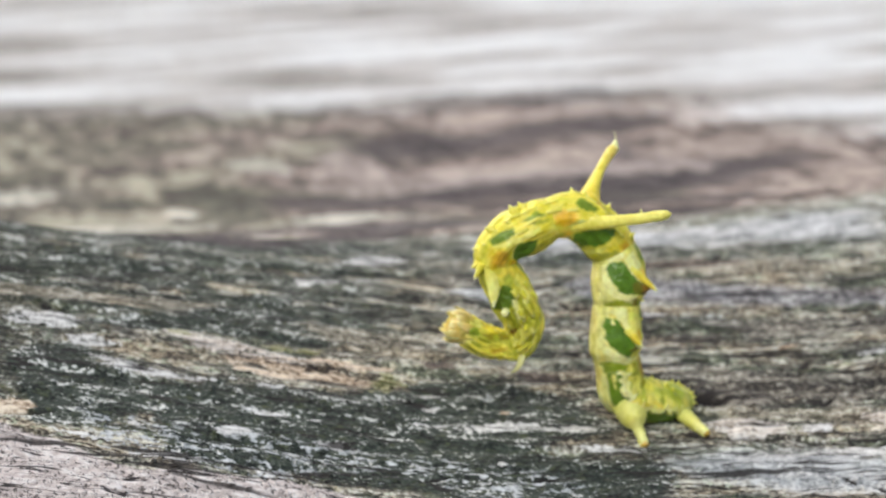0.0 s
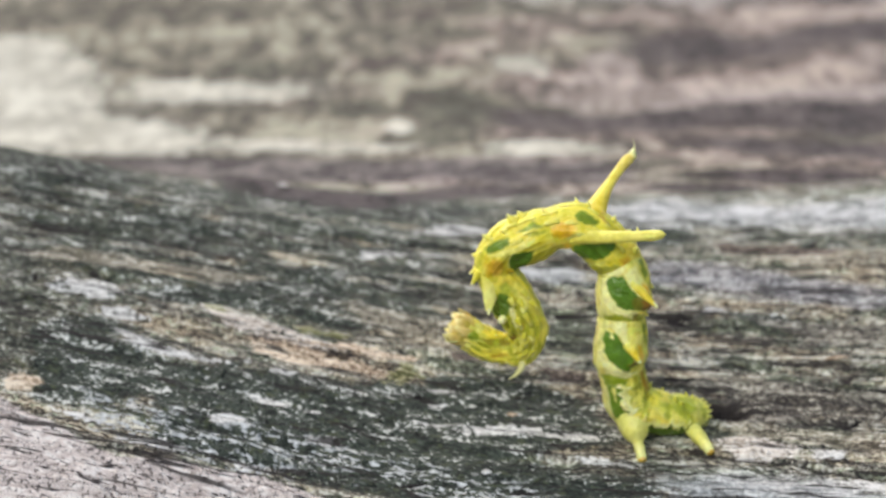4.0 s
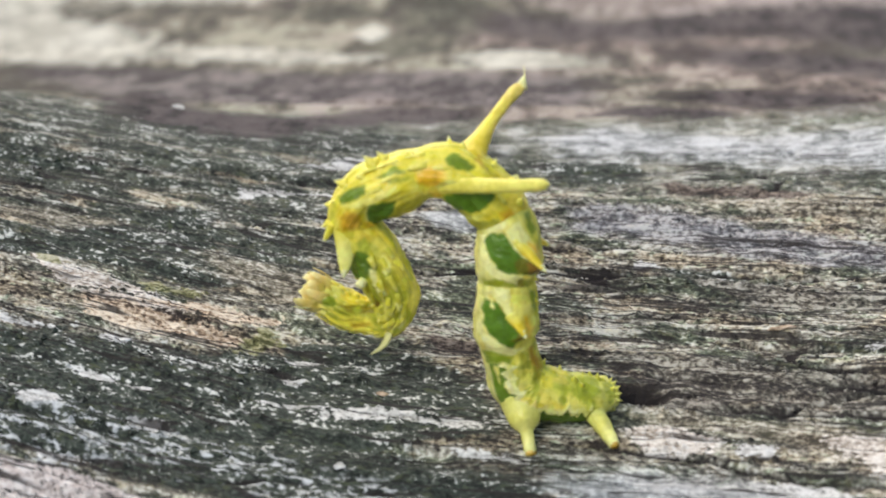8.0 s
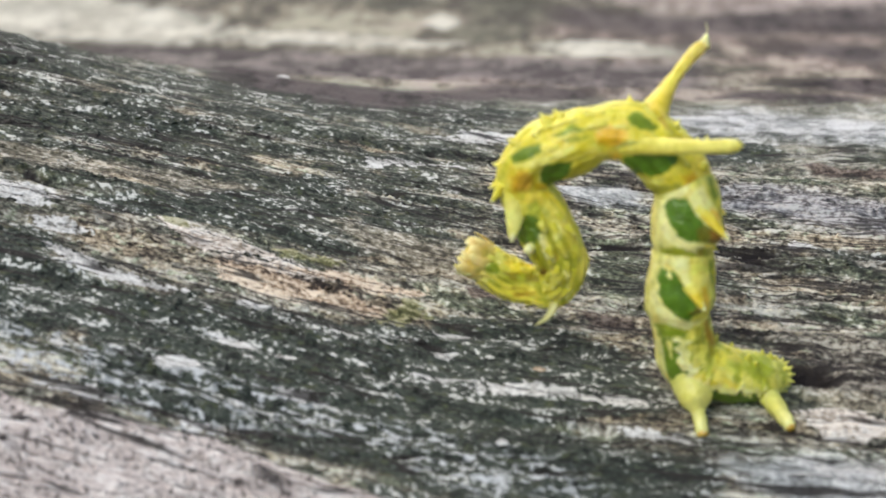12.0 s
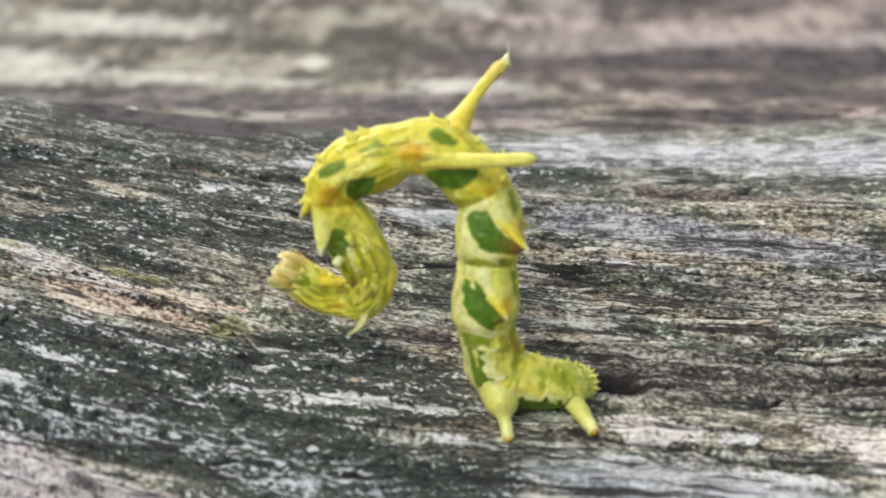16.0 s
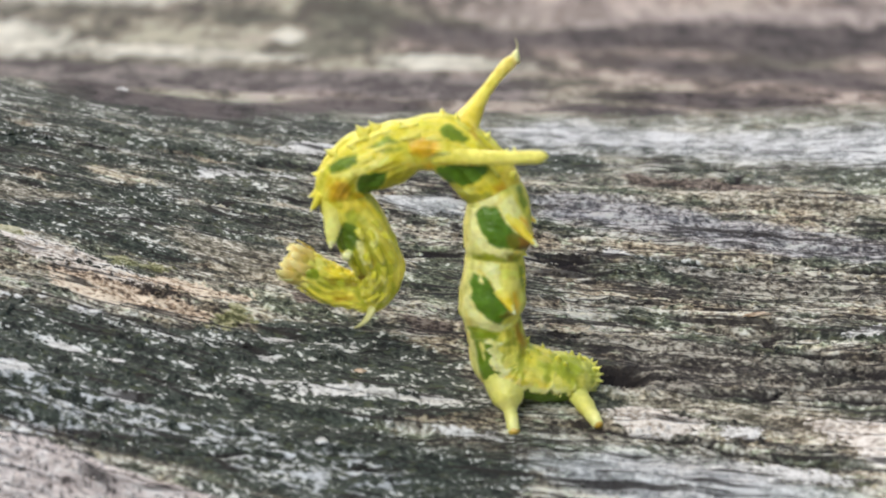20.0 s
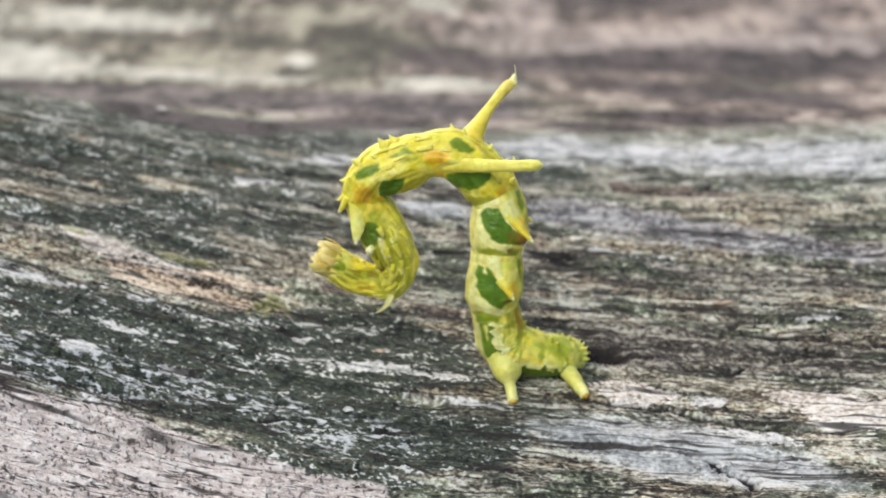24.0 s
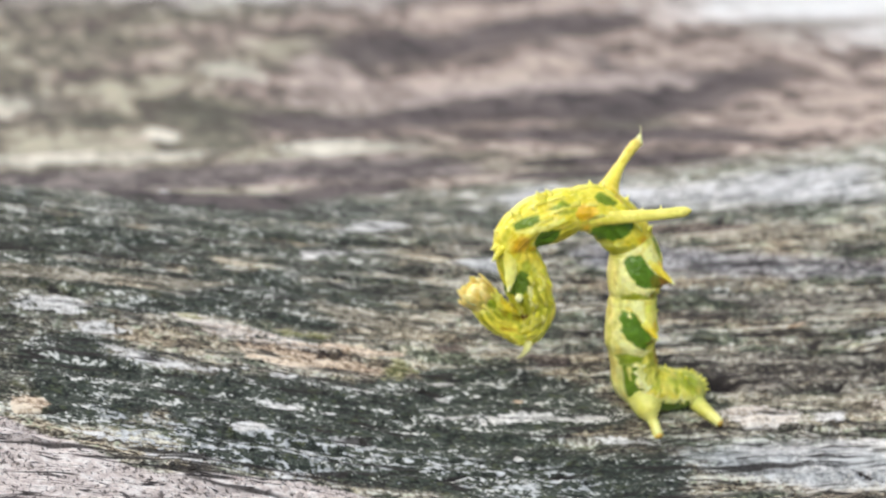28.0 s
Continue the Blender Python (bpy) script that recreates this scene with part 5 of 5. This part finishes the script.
    side_horn = cone("horn", (-0.78, 0.30, 2.40), (0.27, -0.26, 2.53), 0.088, 0.046, body, YELLOW * 0.8 + PALE * 0.2, YELLOW * 0.45 + PALE * 0.5, PALE * 0.75 + YELLOW * 0.2, bend=(0, 0, -0.02), label="long yellow horn with a pale tip", knob=0.16, power=1.2, rows=28, around=20, flat=0.8, wide=np.array((0, 0, 1.0)))
    cone("wart", (0.0, -0.085, 2.52), (-0.005, -0.09, 2.575), 0.022, 0.005, side_horn, PALE, PALE, CREAM, rows=5, around=8)
    # stout spikes
    for seg, base, tip in ((upper, (-0.05, 0.20, 1.90), up_tip), (lower, (-0.10, 0.14, 1.24), low_tip), (upper, (-0.04, 0.54, 1.88), up_far), (lower, (-0.08, 0.54, 1.30), low_far)):
        pointed(seg, base, tip, 0.095, PALE * 0.6 + YELLOW * 0.4, YELLOW * 0.6 + ORANGE * 0.4, "orange spike with a white tip", 0.7)
    pointed(shoulder, (-1.50, 0.30, 2.02), (-1.554, 0.20, 1.624), 0.135, YELLOW * 0.7 + PALE * 0.3, PALE, "broad yellow spike with a white tip", 0.4, 0.85, np.array((1.0, 0.25, 0)))
    pointed(shoulder, (-1.62, 0.32, 2.06), (-1.712, 0.31, 1.92), 0.07, YELLOW, YELLOW * 0.6 + LEAF * 0.4, "yellow spike with a white tip")
    # clasping legs: a sheath that narrows to the end joint
    for base, tip, r0, r1, step, power in (((-0.10, 0.36, 0.44), (0.0, 0.0, -0.02), 0.20, 0.056, 0.56, 1), ((-0.13, 0.60, 0.42), (-0.07, 0.60, 0.12), 0.19, 0.060, 0.56, 1),
                                           ((0.57, 0.42, 0.16), (0.735, 0.10, 0.0), 0.092, 0.048, None, 0.9), ((0.60, 0.84, 0.26), (0.74, 0.92, 0.14), 0.12, 0.05, None, 0.8)):
        leg = cone("proleg", base, tip, r0, r1, body, LEAF * 0.6 + FLESH * 0.4, FLESH * 0.5 + LEAF * 0.25 + YELLOW * 0.25, CREAM * 0.7 + PALE * 0.3, label="pale yellow clasping leg", power=power, step=step, rows=30, around=22)
        way = np.subtract(tip, base) / np.linalg.norm(np.subtract(tip, base))
        cone("foot", tip - way * 0.07, tip + way * 0.012, r1 * 1.03, r1 * 0.85, leg, PALE, TAN * 0.6 + ORANGE * 0.4, BROWN * 0.6 + ORANGE * 0.4, label="brownish clasping foot", rows=6, around=12)
    # small glassy front legs under the curled breast
    for seg, base, tip, r in ((front, (-1.22, 0.40, 1.00), (-1.38, 0.26, 0.86), 0.055), (head, (-1.90, 0.42, 1.27), (-2.04, 0.34, 1.30), 0.030), (neck, (-1.44, 0.72, 1.05), (-1.50, 0.80, 0.90), 0.036)):
        cone("front_leg", base, tip, r, 0.010, seg, FLESH * 0.5 + CREAM * 0.2, FLESH * 0.3 + CREAM * 0.35, CREAM * 0.55, bend=(0.03, 0, -0.015), label="pale glassy front leg", rows=10, around=10, flat=0.5, power=0.9)
    # a toothed rim along the tail plate, warts along the back and flanks
    rnd = random.Random(5)
    for k in np.arange(0.1, 3.0, 0.22):
        seg = tail if k < 1.55 else hind
        tooth(seg, k + rnd.uniform(-0.08, 0.08), 108 + rnd.uniform(-5, 5), rnd.uniform(0.03, 0.05), PALE * 0.8 + LEAF * 0.2, 0.1)
        tooth(seg, k, rnd.uniform(-12, 40), rnd.uniform(0.03, 0.065), LEAF * 0.7 + YELLOW * 0.2, 0.2, PALE)
    for q in range(-80, 96, 22):
        tooth(tail, 0.12, q, 0.05, LEAF * 0.5 + PALE * 0.4, -0.7, PALE)
    for k in np.arange(5.2, 8.2, 0.6):
        tooth(lower if k < 6.3 else upper, k, rnd.uniform(-20, 20), 0.045, YELLOW, -0.4)
    for k, q, size in ((8.75, 12, 0.08), (9.25, 6, 0.07), (9.95, 4, 0.075), (10.2, -12, 0.07), (11.2, 20, 0.05), (11.95, 8, 0.085), (12.4, 14, 0.11), (12.7, 40, 0.06), (13.1, 18, 0.09), (13.45, 34, 0.06), (13.7, 6, 0.07), (14.0, 18, 0.09), (8.35, 30, 0.07)):
        tooth(horned if k < 11.05 else shoulder, k, q, size, YELLOW * 0.8 + PALE * 0.2, 0.3, CREAM)
    # low pale ridges along the arch
    for k in np.arange(8.5, 13.6, 0.75):
        for q in (rnd.uniform(8, 36), rnd.uniform(44, 76)):
            scale(horned if k < 10.9 else shoulder, k, q, rnd.uniform(0.4, 0.8), rnd.uniform(0.018, 0.034), YELLOW * 0.7 + PALE * rnd.uniform(0.1, 0.35), PALE * 0.7 + YELLOW * 0.3, rnd.uniform(1.02, 1.07))
    # long flat scales that overlap down the curled front
    for k in np.arange(15.1, 18.3, 0.30):
        seg = chest if k < 16.55 else front
        for q in (rnd.uniform(20, 60), rnd.uniform(66, 100), rnd.uniform(100, 150)):
            if k > 15.9 or q > 92:
                scale(seg, k, q, rnd.uniform(0.30, 0.60), rnd.uniform(0.022, 0.044), YELLOW * rnd.uniform(0.3, 0.7) + LEAF * rnd.uniform(0.2, 0.5), PALE * 0.6 + CREAM * rnd.uniform(0.0, 0.4), rnd.uniform(1.04, 1.15))
    for k in np.arange(18.4, 20.9, 0.4):
        for q in (rnd.uniform(10, 50), rnd.uniform(125, 170)):
            scale(neck if k < 20.5 else head, k, q, rnd.uniform(0.35, 0.6), rnd.uniform(0.022, 0.036), YELLOW * rnd.uniform(0.7, 0.95) + PALE * 0.1, PALE * 0.6 + YELLOW * 0.4, rnd.uniform(1.04, 1.12))
    for k, length, shift in ((20.95, 0.20, 0.012), (21.3, 0.17, 0.0), (21.6, 0.13, -0.02)):
        for n in range(7):
            petal(head, k + rnd.uniform(-0.06, 0.06), n * 51.4 + k * 70 + rnd.uniform(-6, 6), length * rnd.uniform(0.85, 1.3), rnd.uniform(0.050, 0.070), TAN * rnd.uniform(0.65, 0.85) + ORANGE * 0.15, CREAM * 0.7 + TAN * 0.25, shift + rnd.uniform(0.0, 0.035))
    # a round pale bead where the breast folds
    cone("bead", (-1.40, 0.29, 1.53), (-1.435, 0.215, 1.52), 0.045, 0.038, chest, PALE, CREAM, CREAM, label="round pale bead", rows=8, around=10)
    return body, horn, (shoulder, chest, front), (neck, head)


CATERPILLAR, HORN, FORE, FACE = build_caterpillar()


def about(x, y, z, degrees):
    """A turn in the upright plane of the body about a joint."""
    joint = Matrix.Translation((x * U, y * U, z * U))
    return joint @ pose(0, 0, 0, 0, degrees, 0) @ joint.inverted()


def motions():
    """The caterpillar all but holds still on its clasping legs; near the end it hitches up its raised front and tucks in its head."""
    still = Matrix.Identity(4)
    walk(CATERPILLAR, [(0.0, pose(0, 0, 0, 0, 0.0, 0)), (4.5, pose(0, 0, 0, -0.15, 0.0, 0)), (12.5, pose(0, 0, 0, -0.2, 0.1, 0)),
                       (16.0, pose(0, 0, 0, 0.15, 0.0, 0)), (22.0, pose(0, 0, 0, 0.1, 0.0, 0)), (28.0, pose(0, 0, 0, 0, 0, 0))])
    lift = Matrix.Translation((0.07 * U, 0, 0.02 * U)) @ about(-0.81, 0.39, 2.447, 6.5)
    tuck = lift @ about(-1.20, 0.55, 1.06, 12)
    for seg, end in [(seg, lift) for seg in FORE] + [(seg, tuck) for seg in FACE]:
        walk(seg, [(0.0, still), (25.6, still), (26.05, still), (26.5, end), (27.0, end), (28.0, end)])
    nod = about(-0.42, 0.46, 2.55, 8)
    walk(HORN, [(0.0, still), (25.6, still), (26.05, still), (26.5, nod), (27.0, nod), (28.0, nod)])


motions()
